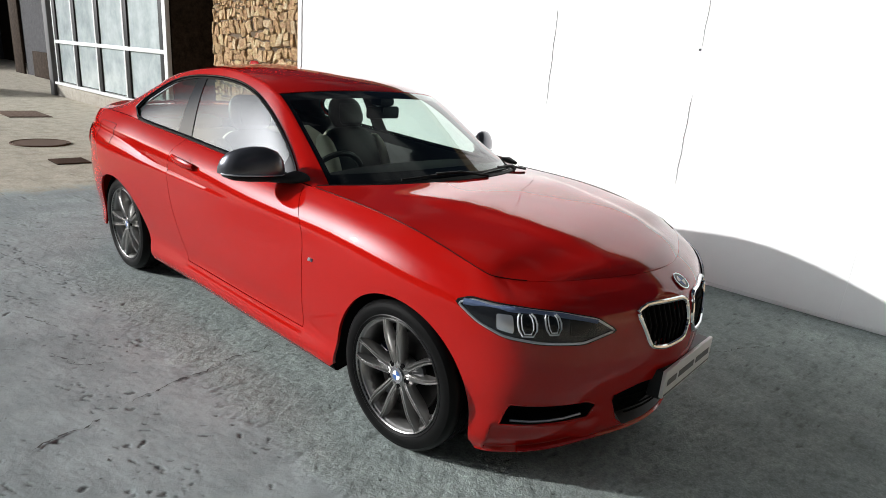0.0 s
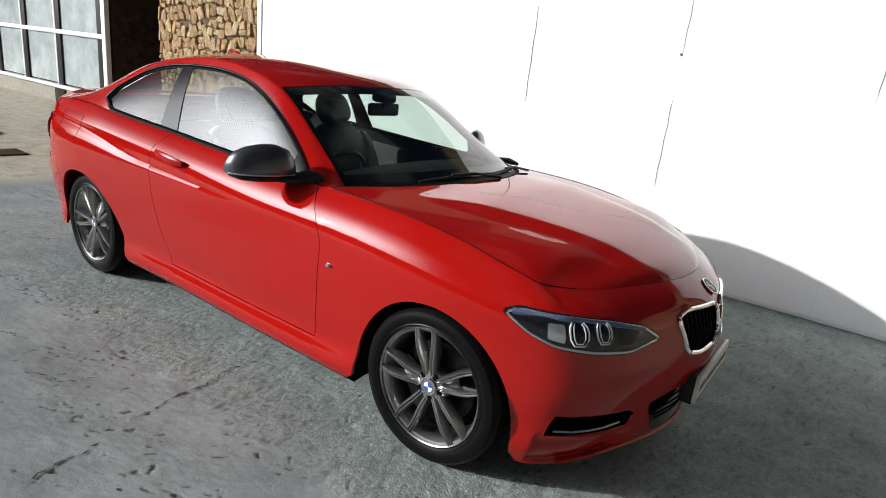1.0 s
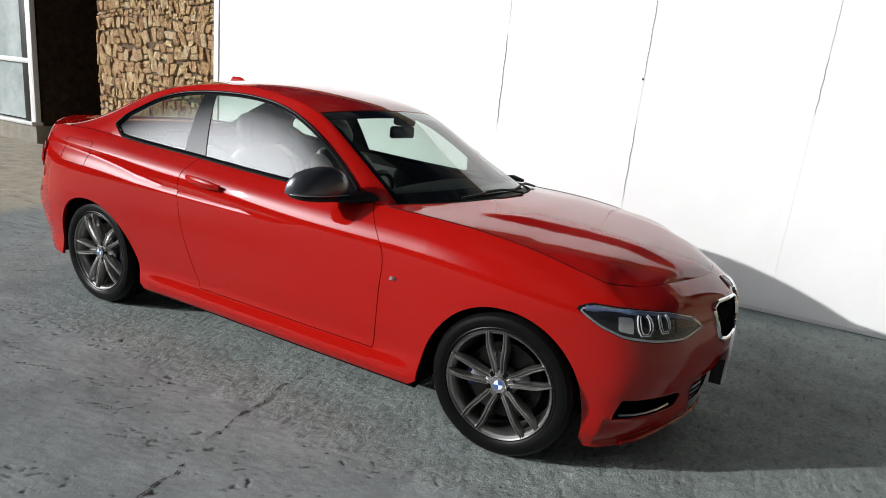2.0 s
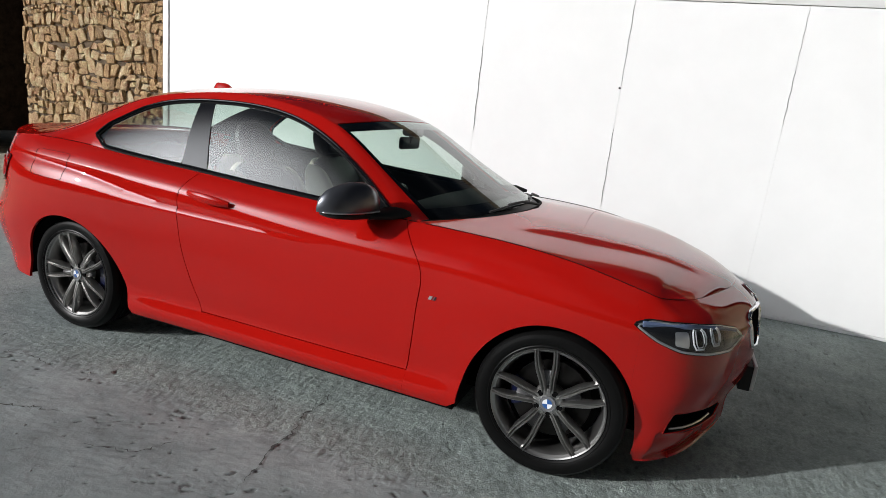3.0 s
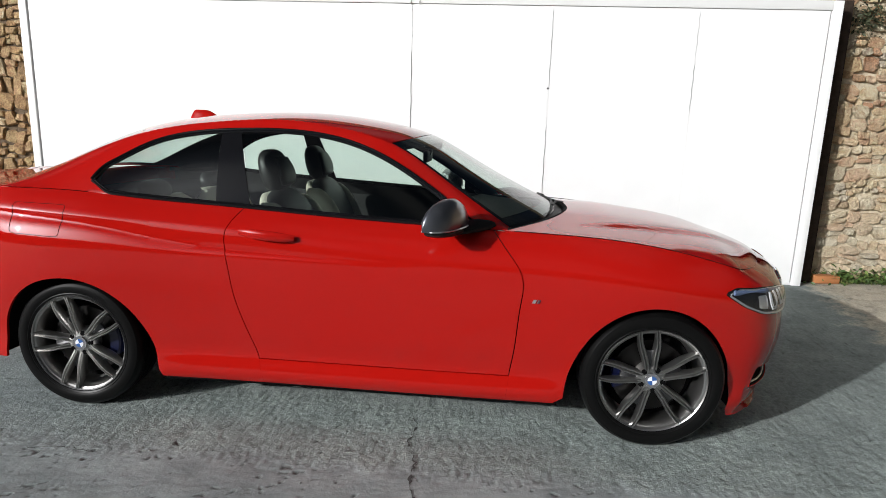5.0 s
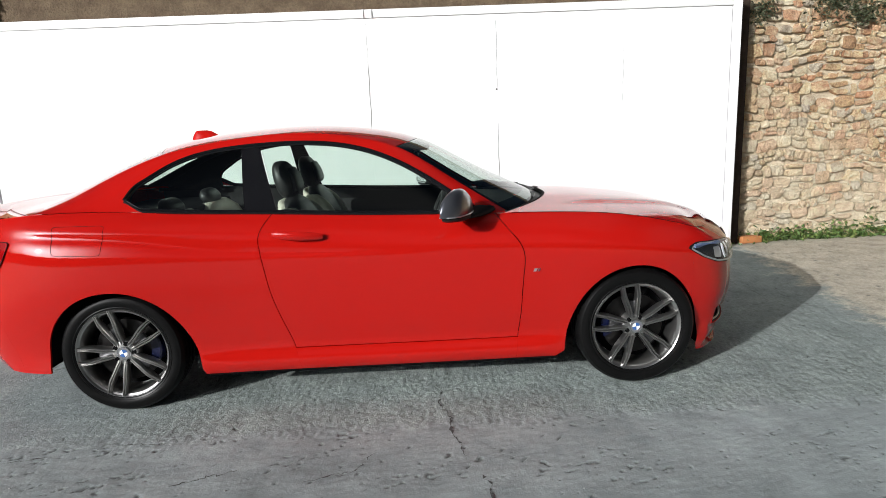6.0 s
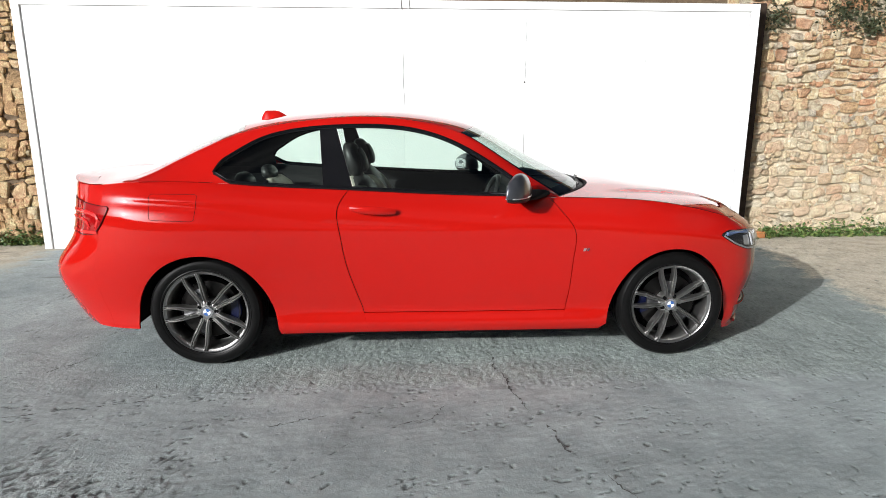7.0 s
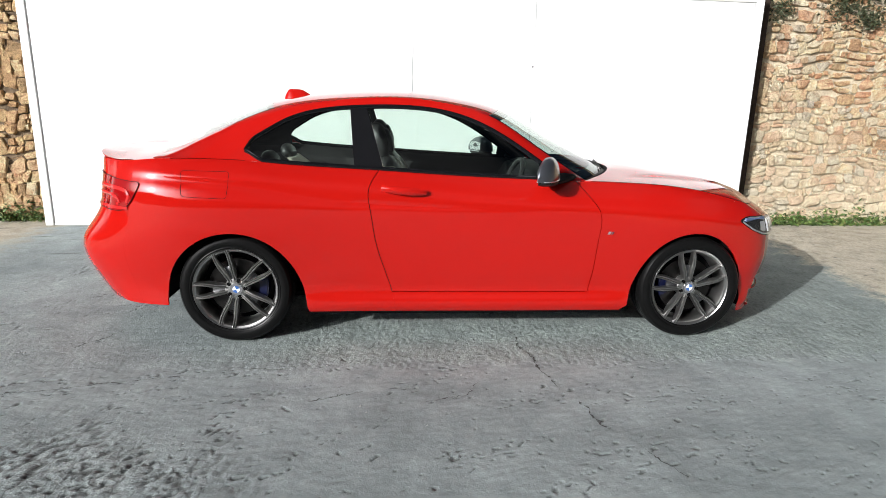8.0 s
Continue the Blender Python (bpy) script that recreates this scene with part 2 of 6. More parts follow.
    col = mix(m, "OVERLAY", math_("ADD", math_("MULTIPLY", rough_at, 0.40), 0.10), col, ramp(m, grit.outputs[0], [(0.3, (0.2, 0.2, 0.2)), (0.7, (0.8, 0.8, 0.8))]))
    # dark dirt lies in pits and grooves
    da = n.new("ShaderNodeAttribute")
    da.attribute_name = "dirt"
    col = mix(m, "MIX", math_("MULTIPLY", da.outputs["Fac"], 0.80), col, (0.060, 0.064, 0.062))
    l.new(col, b.inputs["Base Color"])
    h = math_("ADD", math_("MULTIPLY", fine.outputs[0], 0.30), math_("MULTIPLY", grit.outputs[0], 0.75))
    h = math_("MULTIPLY", h, math_("ADD", math_("MULTIPLY", rough_at, 0.62), 0.20))
    h = math_("ADD", h, math_("MULTIPLY", mid.outputs[0], 0.55))
    bump(m, h, 0.95, 0.012)
    return m


GREY = concrete_material()


def field(x, y, sx, sy, seed, turn=0.0):
    """Smooth random heights, -1 to 1, over points of the ground; sx, sy: the size of a lump in metres."""
    c, s = math.cos(turn), math.sin(turn)
    u, v = (x * c + y * s) / sx, (-x * s + y * c) / sy
    R = np.random.default_rng(seed).uniform(-1, 1, (256, 256))
    i, j = np.floor(u).astype(int), np.floor(v).astype(int)
    a, b = u - i, v - j
    a, b = a * a * (3 - 2 * a), b * b * (3 - 2 * b)
    i, j, i1, j1 = i % 256, j % 256, (i + 1) % 256, (j + 1) % 256
    return (R[i, j] * (1 - a) + R[i1, j] * a) * (1 - b) + (R[i, j1] * (1 - a) + R[i1, j1] * a) * b


def step(a, b, v):
    t = np.clip((v - a) / (b - a), 0, 1)
    return t * t * (3 - 2 * t)


def ground_relief(x, y):
    """Heights of the yard (never above zero), and where dirt lies in its pits: a brushed slab beside the car, a trowelled one, a torn patch."""
    wave = 0.05 * field(x, y, 0.35, 0.35, 1) + 0.02 * field(x, y, 0.09, 0.09, 2)
    seam = -1.22 + wave - 0.09 * step(-1.0, -2.4, x)
    brushed = step(-0.02, 0.03, y - seam) * (1 - 0.75 * step(-1.2, -1.8, x))
    z = brushed * (0.0016 * field(x, y, 0.020, 0.036, 3) + 0.0013 * field(x, y, 0.014, 0.018, 4) + 0.0014 * field(x, y, 0.045, 0.16, 5))
    # the trowelled slab: long soft waves, and pits in clusters
    z += 0.0013 * field(x, y, 0.10, 0.06, 6) + 0.0009 * field(x, y, 0.034, 0.018, 7, 0.3)
    lump = 0.40 * field(x, y, 0.055, 0.020, 8, 0.45) + 0.42 * field(x, y, 0.024, 0.015, 9, 0.45) + 0.38 * field(x, y, 0.013, 0.012, 18, 0.45)
    where = 0.5 + 0.5 * field(x, y, 0.26, 0.16, 10, 0.3)
    line = np.exp(-(((y - seam + 0.03) / 0.05) ** 2)) * step(-0.2, -0.9, x)
    column = np.exp(-(((x + 1.20 + 0.05 * field(x, y, 0.2, 0.2, 11)) / 0.08) ** 2)) * step(-2.25, -2.0, y) * step(-1.40, -1.6, y)
    spread = step(0.40, 0.88, where) * (0.60 + 0.40 * step(0.6, -0.6, x)) * (1 - 0.7 * brushed)
    often = np.maximum(np.maximum(line, column), spread)
    pits = step(0.0, 0.22, lump - (0.64 - 0.40 * often)) * step(0.02, 0.25, often)
    chips = step(0.86, 0.95, field(x, y, 0.040, 0.024, 12, 0.9) + 0.12 * field(x, y, 0.014, 0.014, 19))
    # long shallow gouges
    gouge = step(0.80, 0.97, field(x, y, 0.12, 0.016, 20, 0.25) + 0.15 * field(x, y, 0.02, 0.014, 21)) * step(0.45, 0.75, where) * (1 - brushed)
    chips = np.maximum(chips, gouge)
    z -= (0.0025 + 0.003 * often) * pits + 0.005 * chips
    # the torn patch
    torn = step(1.0, 0.55, np.hypot((x + 1.95) / 1.05, (y + 2.45) / 0.85) + 0.22 * field(x, y, 0.16, 0.16, 13))
    clods = 0.6 * field(x, y, 0.050, 0.024, 14, 0.95) + 0.5 * field(x, y, 0.022, 0.016, 15, 0.95)
    z += torn * 0.0075 * clods
    dirt = np.maximum(np.maximum(0.9 * pits, chips), torn * step(-0.05, -0.40, clods))
    grooves = 0.6 * field(x, y, 0.020, 0.036, 3) + 0.45 * field(x, y, 0.014, 0.018, 4)
    dirt = np.maximum(dirt, 0.42 * brushed * step(-0.22, -0.60, grooves))
    # the slab in the lee of the nose is coarse as well
    z += step(1.7, 2.1, x) * step(-1.0, -0.6, y) * (0.0020 * field(x, y, 0.030, 0.024, 16) + 0.0016 * field(x, y, 0.07, 0.05, 17))
    return np.minimum(z - 0.0024, 0.0), dirt


def ground_steps(stops):
    """Grid lines from a list of (from, to, spacing)."""
    return np.unique(np.round(np.concatenate([np.linspace(a, b, max(2, int(round((b - a) / d)) + 1)) for a, b, d in stops]), 5))


gx = ground_steps(((-200, -40, 40), (-40, -8, 8), (-8, -3.2, 0.12), (-3.2, 3.2, 0.0068), (3.2, 5.0, 0.03), (5.0, 13, 1), (13, 200, 40)))
gy = ground_steps(((-200, -40, 40), (-40, -4, 6), (-4, -2.55, 0.1), (-2.55, -0.60, 0.0068), (-0.60, 0.6, 0.02), (0.6, 2.9, 0.04), (2.9, 13, 2), (13, 200, 40)))
GX, GY_ = np.meshgrid(gx, gy)
near_by = step(-7.0, -3.2, GX) * step(6.0, 4.0, GX) * step(-3.6, -2.6, GY_) * step(3.4, 2.6, GY_)
GZ, DIRT = (k * near_by for k in ground_relief(GX, GY_))
n0, n1 = GX.shape
at = np.arange(n0 * n1).reshape(n0, n1)
quads = np.stack([at[:-1, :-1], at[:-1, 1:], at[1:, 1:], at[1:, :-1]], -1).reshape(-1, 4)
me = bpy.data.meshes.new("ground")
me.vertices.add(n0 * n1)
me.vertices.foreach_set("co", np.stack([GX, GY_, GZ], -1).ravel())
me.loops.add(quads.size)
me.loops.foreach_set("vertex_index", quads.ravel())
me.polygons.add(len(quads))
me.polygons.foreach_set("loop_start", np.arange(0, quads.size, 4))
me.update(calc_edges=True)
me.attributes.new("dirt", "FLOAT", "POINT").data.foreach_set("value", DIRT.ravel())
tagged(part("ground", me, GREY, smooth=89), "grey weathered concrete yard with cracks and bare patches", "ground", kind="structure")

WHITE = mat("white_gate_paint", (0.80, 0.80, 0.79), 0.42)
l_ = noise_node(WHITE, 3.0, 5)
WHITE.node_tree.links.new(ramp(WHITE, l_.outputs[0], [(0.3, (0.81, 0.815, 0.81)), (0.7, (0.84, 0.845, 0.84))]), WHITE.node_tree.nodes["Principled BSDF"].inputs["Base Color"])
bump(WHITE, l_.outputs[0], 0.05, 0.01)
DARK_GAP = mat("gap_shade", (0.05, 0.05, 0.055), 0.8)

POST = mat("dark_post", (0.028, 0.02, 0.016), 0.9, Specular_IOR_Level=0.1)
l_ = noise_node(POST, 14, 6, 0.7)
POST.node_tree.links.new(ramp(POST, l_.outputs[0], [(0.3, (0.018, 0.013, 0.010)), (0.7, (0.05, 0.035, 0.027))]), POST.node_tree.nodes["Principled BSDF"].inputs["Base Color"])
gate = thing("gate", "large white painted sheet metal yard gate", "gate", at=(0, 0, 0))
edges = (-4.085, -2.86, -1.545, -0.24, 1.07, 2.38, 3.50)
for a, b in zip(edges, edges[1:]):
    bm = bmesh.new()
    box(bm, (a + 0.0006, PANEL_Y, 0.03), (b - 0.0006, PANEL_Y + 0.03, 2.515))
    part("sheet", bm, WHITE, gate, smooth=None)
for lo, hi in (((-4.18, PANEL_Y - 0.012, 0.0), (-4.10, PANEL_Y + 0.055, 2.60)), ((3.515, PANEL_Y - 0.012, 0.0), (3.60, PANEL_Y + 0.055, 2.60)), ((-4.10, PANEL_Y - 0.012, 2.52), (3.515, PANEL_Y + 0.05, 2.60)), ((-4.10, PANEL_Y + 0.004, 0.0), (3.515, PANEL_Y + 0.05, 0.027))):
    bm = bmesh.new()
    box(bm, lo, hi, 0.004)
    part("gate_frame", bm, WHITE, gate)
bm = bmesh.new()
box(bm, (-4.10, PANEL_Y + 0.031, 0.027), (3.515, PANEL_Y + 0.05, 2.52))
part("gate_backing", bm, DARK_GAP, gate, smooth=None)
# dark post added to fill the gap, deepening the gate's shadow on the wall
for a, b in ((3.603, 3.77),):
    bm = bmesh.new()
    box(bm, (a, PANEL_Y + 0.15, 0.0), (b, PANEL_Y + 0.36, 2.64), 0.01)
    part("gate_gap_post", bm, POST, gate, "dark post added to fill the shadowed gap beside the gate")
for x in (-0.262, -0.178):
    bm = bmesh.new()
    box(bm, (x - 0.006, PANEL_Y - 0.024, 2.515), (x + 0.006, PANEL_Y - 0.012, 2.60), 0.002)
    part("gate_bracket", bm, WHITE, gate)
# open stretches of the sheet joints
for x, z0, z1, w in ((-0.24, 1.25, 2.11, 0.006), (1.07, 1.80, 2.51, 0.004), (1.07, 0.75, 1.45, 0.005), (2.38, 1.6, 2.05, 0.004), (-0.24, 2.2, 2.5, 0.002), (2.38, 2.1, 2.5, 0.002)):
    pts = np.array([(x + 0.0035 * math.sin(k * 1.7 + x), PANEL_Y - 0.0012, z0 + (z1 - z0) * k / 11) for k in range(12)])
    part("open_joint", tube(pts, np.r_[0.0004, np.full(10, w * 0.75), 0.0004], seg=4, squash=(1, 0.3)), DARK_GAP, gate)
bm = bmesh.new()
cyl(bm, (1.062, PANEL_Y - 0.006, 1.782), (1.062, PANEL_Y + 0.002, 1.782), 0.010, seg=10)
part("gate_bolt", bm, DARK_GAP, gate)


# ---- rubble walls ----
def stone_material(name, per_island, stops, lime=(0.84, 0.75, 0.57), washed=True):
    m = mat(name, (0.35, 0.27, 0.18), 0.9)
    t, n, l, b = nodes_of(m)
    geo = n.new("ShaderNodeNewGeometry")
    rnd = geo.outputs["Random Per Island"] if per_island else n.new("ShaderNodeObjectInfo").outputs["Random"]
    base = ramp(m, rnd, stops)

    def world_noise(scale, detail, rough):
        no = n.new("ShaderNodeTexNoise")
        no.inputs["Scale"].default_value, no.inputs["Detail"].default_value, no.inputs["Roughness"].default_value = scale, detail, rough
        l.new(geo.outputs["Position"], no.inputs["Vector"])
        return no

    no, no2, wash = world_noise(11, 8, 0.72), world_noise(55, 5, 0.7), world_noise(1.5, 9, 0.72)
    col = mix(m, "OVERLAY", 0.85, base, ramp(m, no.outputs[0], [(0.30, (0.22, 0.20, 0.18)), (0.5, (0.5, 0.5, 0.5)), (0.70, (0.80, 0.79, 0.77))]))
    col = mix(m, "OVERLAY", 0.85, col, ramp(m, no2.outputs[0], [(0.3, (0.25, 0.25, 0.25)), (0.7, (0.75, 0.75, 0.75))]))
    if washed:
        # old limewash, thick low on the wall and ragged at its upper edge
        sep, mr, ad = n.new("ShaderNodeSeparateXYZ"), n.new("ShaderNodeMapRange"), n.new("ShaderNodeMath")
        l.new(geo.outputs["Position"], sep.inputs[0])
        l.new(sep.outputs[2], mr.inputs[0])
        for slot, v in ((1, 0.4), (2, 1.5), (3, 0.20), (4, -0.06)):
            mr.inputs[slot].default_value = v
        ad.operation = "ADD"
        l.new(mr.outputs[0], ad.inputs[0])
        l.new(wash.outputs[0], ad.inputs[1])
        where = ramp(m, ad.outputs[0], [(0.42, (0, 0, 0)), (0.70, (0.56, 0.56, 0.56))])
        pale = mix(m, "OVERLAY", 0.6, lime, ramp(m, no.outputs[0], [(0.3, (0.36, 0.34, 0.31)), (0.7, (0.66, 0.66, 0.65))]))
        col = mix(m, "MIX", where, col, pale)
    l.new(col, b.inputs["Base Color"])
    k = n.new("ShaderNodeMath")
    k.operation = "ADD"
    l.new(no.outputs[0], k.inputs[0])
    l.new(no2.outputs[0], k.inputs[1])
    bump(m, k.outputs[0], 1.0, 0.06)
    return m


def mortar_material(name, a, b_):
    m = mat(name, a, 0.95)
    t, n, l, b = nodes_of(m)
    no, no2 = noise_node(m, 6, 8, 0.7), noise_node(m, 45, 5, 0.7)
    col = mix(m, "OVERLAY", 0.5, ramp(m, no.outputs[0], [(0.3, a), (0.7, b_)]), ramp(m, no2.outputs[0], [(0.3, (0.3, 0.3, 0.3)), (0.7, (0.7, 0.7, 0.7))]))
    l.new(col, b.inputs["Base Color"])
    bump(m, no2.outputs[0], 1.0, 0.03)
    return m


WARM = [(0.0, (0.42, 0.20, 0.10)), (0.14, (0.64, 0.45, 0.25)), (0.28, (0.74, 0.58, 0.36)), (0.42, (0.60, 0.30, 0.16)), (0.56, (0.76, 0.62, 0.41)), (0.72, (0.50, 0.43, 0.34)), (0.88, (0.80, 0.65, 0.41)), (1.0, (0.56, 0.32, 0.18))]
BROWN = [(0.0, (0.36, 0.22, 0.11)), (0.2, (0.68, 0.48, 0.25)), (0.4, (0.54, 0.33, 0.16)), (0.6, (0.74, 0.56, 0.32)), (0.8, (0.60, 0.38, 0.20)), (1.0, (0.76, 0.62, 0.40))]
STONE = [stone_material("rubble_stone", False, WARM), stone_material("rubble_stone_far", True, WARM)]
STONE_BROWN = [stone_material("brown_stone", False, BROWN, washed=False), stone_material("brown_stone_far", True, BROWN, washed=False)]
MORTAR = mortar_material("pale_lime_mortar", (0.46, 0.37, 0.25), (0.76, 0.67, 0.50))
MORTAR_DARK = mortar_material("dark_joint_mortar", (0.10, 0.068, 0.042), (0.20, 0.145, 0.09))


def stone_cells(x0, x1, z0, z1, heights, widths, square, r):
    """Splits a wall's face into rough, uneven courses of rounded stones, some of them stacked in twos or wedged with small ones."""
    out = []

    def sag(x, z):
        return 0.035 * math.sin(x * 2.3 + z * 4.1) + 0.02 * math.sin(x * 6.7 - z * 3.0 + 1.0)

    def one(ax, az, bx, bz):
        w, h = bx - ax, bz - az
        cx, cz, p = (ax + bx) / 2, (az + bz) / 2, r.uniform(*square)
        lean, taper = r.gauss(0, 0.20), r.gauss(0, 0.30)
        ring = []
        for k in range(9):
            q = 2 * math.pi * (k + 0.5 * r.random()) / 9
            c, s_ = math.cos(q), math.sin(q)
            a = w / 2 * math.copysign(abs(c) ** (2 / p), c) * r.uniform(0.90, 1.10)
            b = h / 2 * math.copysign(abs(s_) ** (2 / p), s_) * r.uniform(0.90, 1.10)
            a, b = a * (1 + taper * b / h) + lean * b, b - 0.5 * lean * a
            ring.append((min(max(cx + a, x0), x1), min(max(cz + b + sag(cx + a, cz), z0), z1)))
        out.append(ring)

    z = z0 - 0.03
    while z < z1:
        h = r.uniform(*heights)
        x = x0 - 0.1 * r.random()
        while x < x1:
            w = max(h * r.uniform(*widths), 0.05)
            dz = r.gauss(0, 0.012)
            if h > 0.10 and r.random() < 0.34:
                m_ = r.uniform(0.35, 0.65)
                one(x, z + dz, x + w, z + dz + h * m_)
                one(x + r.gauss(0, 0.01), z + dz + h * m_, x + w, z + dz + h)
            elif r.random() < 0.16:
                one(x, z + dz, x + w * 0.7, z + dz + h)
                one(x + w * 0.7, z + dz, x + w, z + dz + h * 0.5)
                one(x + w * 0.7, z + dz + h * 0.5, x + w, z + dz + h)
            else:
                one(x, z + dz, x + w, z + dz + h * r.uniform(0.9, 1.15))
            x += w
        z += h
    return [p for p in out if max(a for a, b in p) - min(a for a, b in p) > 0.025 and max(b for a, b in p) - min(b for a, b in p) > 0.025]


def hewn_stone(poly, joint, deep, r):
    """A stone over a cell: uneven outline, worn arris, rough tilted face; from y 0 (back) to -deep."""
    cx, cz = np.mean(poly, axis=0)
    ring = poly
    n_ = len(ring)
    loc = []
    for a, b in ring:
        a, b = a - cx, b - cz
        ln = math.hypot(a, b) + 1e-6
        g = max(ln - joint * (0.2 + 1.1 * r.random()), 0.3 * ln) / ln
        loc.append((a * g, b * g))
    ta, tb = r.gauss(0, 0.11), r.gauss(0, 0.11)
    V_ = [(a, 0.0, b) for a, b in loc]
    V_ += [(a, -deep * r.uniform(0.6, 0.8), b) for a, b in loc]
    V_ += [(a * 0.88, -deep * r.uniform(0.86, 1.05) + ta * a + tb * b, b * 0.84) for a, b in loc]
    V_.append((r.gauss(0, 0.012), -deep * r.uniform(0.95, 1.2), r.gauss(0, 0.008)))
    F_ = []
    for o in (0, n_):
        F_ += [(o + k, o + n_ + k, o + n_ + (k + 1) % n_, o + (k + 1) % n_) for k in range(n_)]
    F_ += [(2 * n_ + k, 3 * n_, 2 * n_ + (k + 1) % n_) for k in range(n_)]
    return (cx, cz), V_, [f[::-1] for f in F_]


def rubble_wall(name, label, x0, x1, h, y, mortar, stone, heights, widths, near, joint, proud, square=(3.6, 9.0)):
    """A wall of rough stones; near: the stretch (x0, x1, z1) whose stones are single pieces."""
    bm = bmesh.new()
    box(bm, (x0, y, -0.1), (x1, y + 0.5, h))
    wall = tagged(part(name, bm, mortar, smooth=None), label, "wall", kind="structure")
    V_, F_, count = [], [], 0
    for poly in stone_cells(x0, x1, 0.0, h, heights, widths, square, rng):
        (cx, cz), v, f = hewn_stone(poly, joint, proud * (0.55 + 0.9 * rng.random()), rng)
        if near[0] < cx < near[1] and cz < near[2] and count < 300:
            me = bpy.data.meshes.new("stone")
            me.from_pydata(v, [], f)
            me.materials.append(stone[0])
            me.polygons.foreach_set("use_smooth", [True] * len(f))
            me.set_sharp_from_angle(angle=radians(38))
            ob = new("stone", me)
            ob.parent = wall
            ob.location = (cx, y + 0.003, cz)
            count += 1
        else:
            o = len(V_)
            V_ += [(a + cx, b + y + 0.003, c + cz) for a, b, c in v]
            F_ += [tuple(o + i for i in q) for q in f]
    me = bpy.data.meshes.new("stonework")
    me.from_pydata(V_, [], F_)
    me.validate()
    tagged(part("stonework", me, stone[1], wall, smooth=38), kind="stuff")
    return wall


WALL_Y = PANEL_Y + 0.30

# ---- the car: its surfaces as formulas (front +x, right side -y) ----
HUB_F, HUB_R, HUB_Z = 1.345, -1.345, 0.315
# Plan of the body at mid height, from the middle of the nose round the side to the middle of the tail.
plan_keys = [(2.122, -0.2), (2.148, 0.0), (2.122, 0.2), (2.050, 0.41), (1.987, 0.562), (1.908, 0.685), (1.815, 0.768), (1.70, 0.812), (1.58, 0.836), (1.345, 0.862), (0.9, 0.868),
             (0.3, 0.867), (-0.4, 0.867), (-0.9, 0.871), (-1.345, 0.884), (-1.75, 0.862), (-2.02, 0.79), (-2.18, 0.69), (-2.265, 0.56), (-2.31, 0.35), (-2.33, 0.0), (-2.31, -0.35)]
chord = np.r_[0, np.cumsum([math.dist(a, b) for a, b in zip(plan_keys, plan_keys[1:])])] - math.dist(plan_keys[0], plan_keys[1])
PLAN = Curve(*[(u, x, y) for u, (x, y) in zip(chord, plan_keys)])
U_END = float(chord[-2])
U_TAB = np.linspace(0, U_END, 2000)
X_TAB = PLAN(U_TAB)[:, 0]


def u_of(x):
    """The way round the plan at which it passes x."""
    return np.interp(-np.asarray(x, float), -X_TAB, U_TAB)


CREST = Curve((-2.33, 1.035), (-2.03, 1.03), (-1.8, 1.045), (-1.5, 1.05), (-1.25, 1.042), (-1.07, 1.027), (-0.6, 1.0), (-0.12, 0.974), (0.38, 0.955),
              (0.645, 0.948), (0.9, 0.941), (1.25, 0.917), (1.6, 0.858), (1.78, 0.826), (1.97, 0.806), (2.153, 0.80))
SIDE = Curve((0.15, -0.045), (0.2, -0.018), (0.245, -0.014), (0.28, -0.020), (0.31, -0.023), (0.38, -0.015), (0.5, -0.001), (0.62, 0.008), (0.74, 0.012), (0.85, 0.012), (1.1, 0.012))
# the side skirt stands out between the wheels
SKIRT = Curve((0.15, -0.004), (0.2, 0.006), (0.235, 0.008), (0.27, 0.001), (0.30, -0.004), (0.34, -0.004), (0.40, 0.0), (0.5, 0.0), (1.1, 0.0))
# lower edge of the undercut below the shoulder line
HOLLOW = Curve((-2.3, 0.965), (-2.0, 0.953), (-1.68, 0.935), (-1.45, 0.922), (-1.17, 0.893), (-0.9, 0.850), (-0.58, 0.817), (-0.26, 0.800), (0.1, 0.792), (0.5, 0.79))
NOSE = Curve((0.15, -0.085), (0.2, -0.055), (0.33, -0.03), (0.45, 0.0), (0.57, 0.0), (0.66, -0.012), (0.72, -0.034), (0.765, -0.08), (0.80, -0.14), (0.9, -0.34))
TAIL = Curve((0.15, 0.20), (0.22, 0.13), (0.32, 0.06), (0.45, -0.005), (0.58, -0.005), (0.66, 0.050), (0.74, 0.100), (0.85, 0.128), (0.95, 0.140), (1.1, 0.145))


def crest_z(u):
    return CREST(PLAN(u)[..., 0])


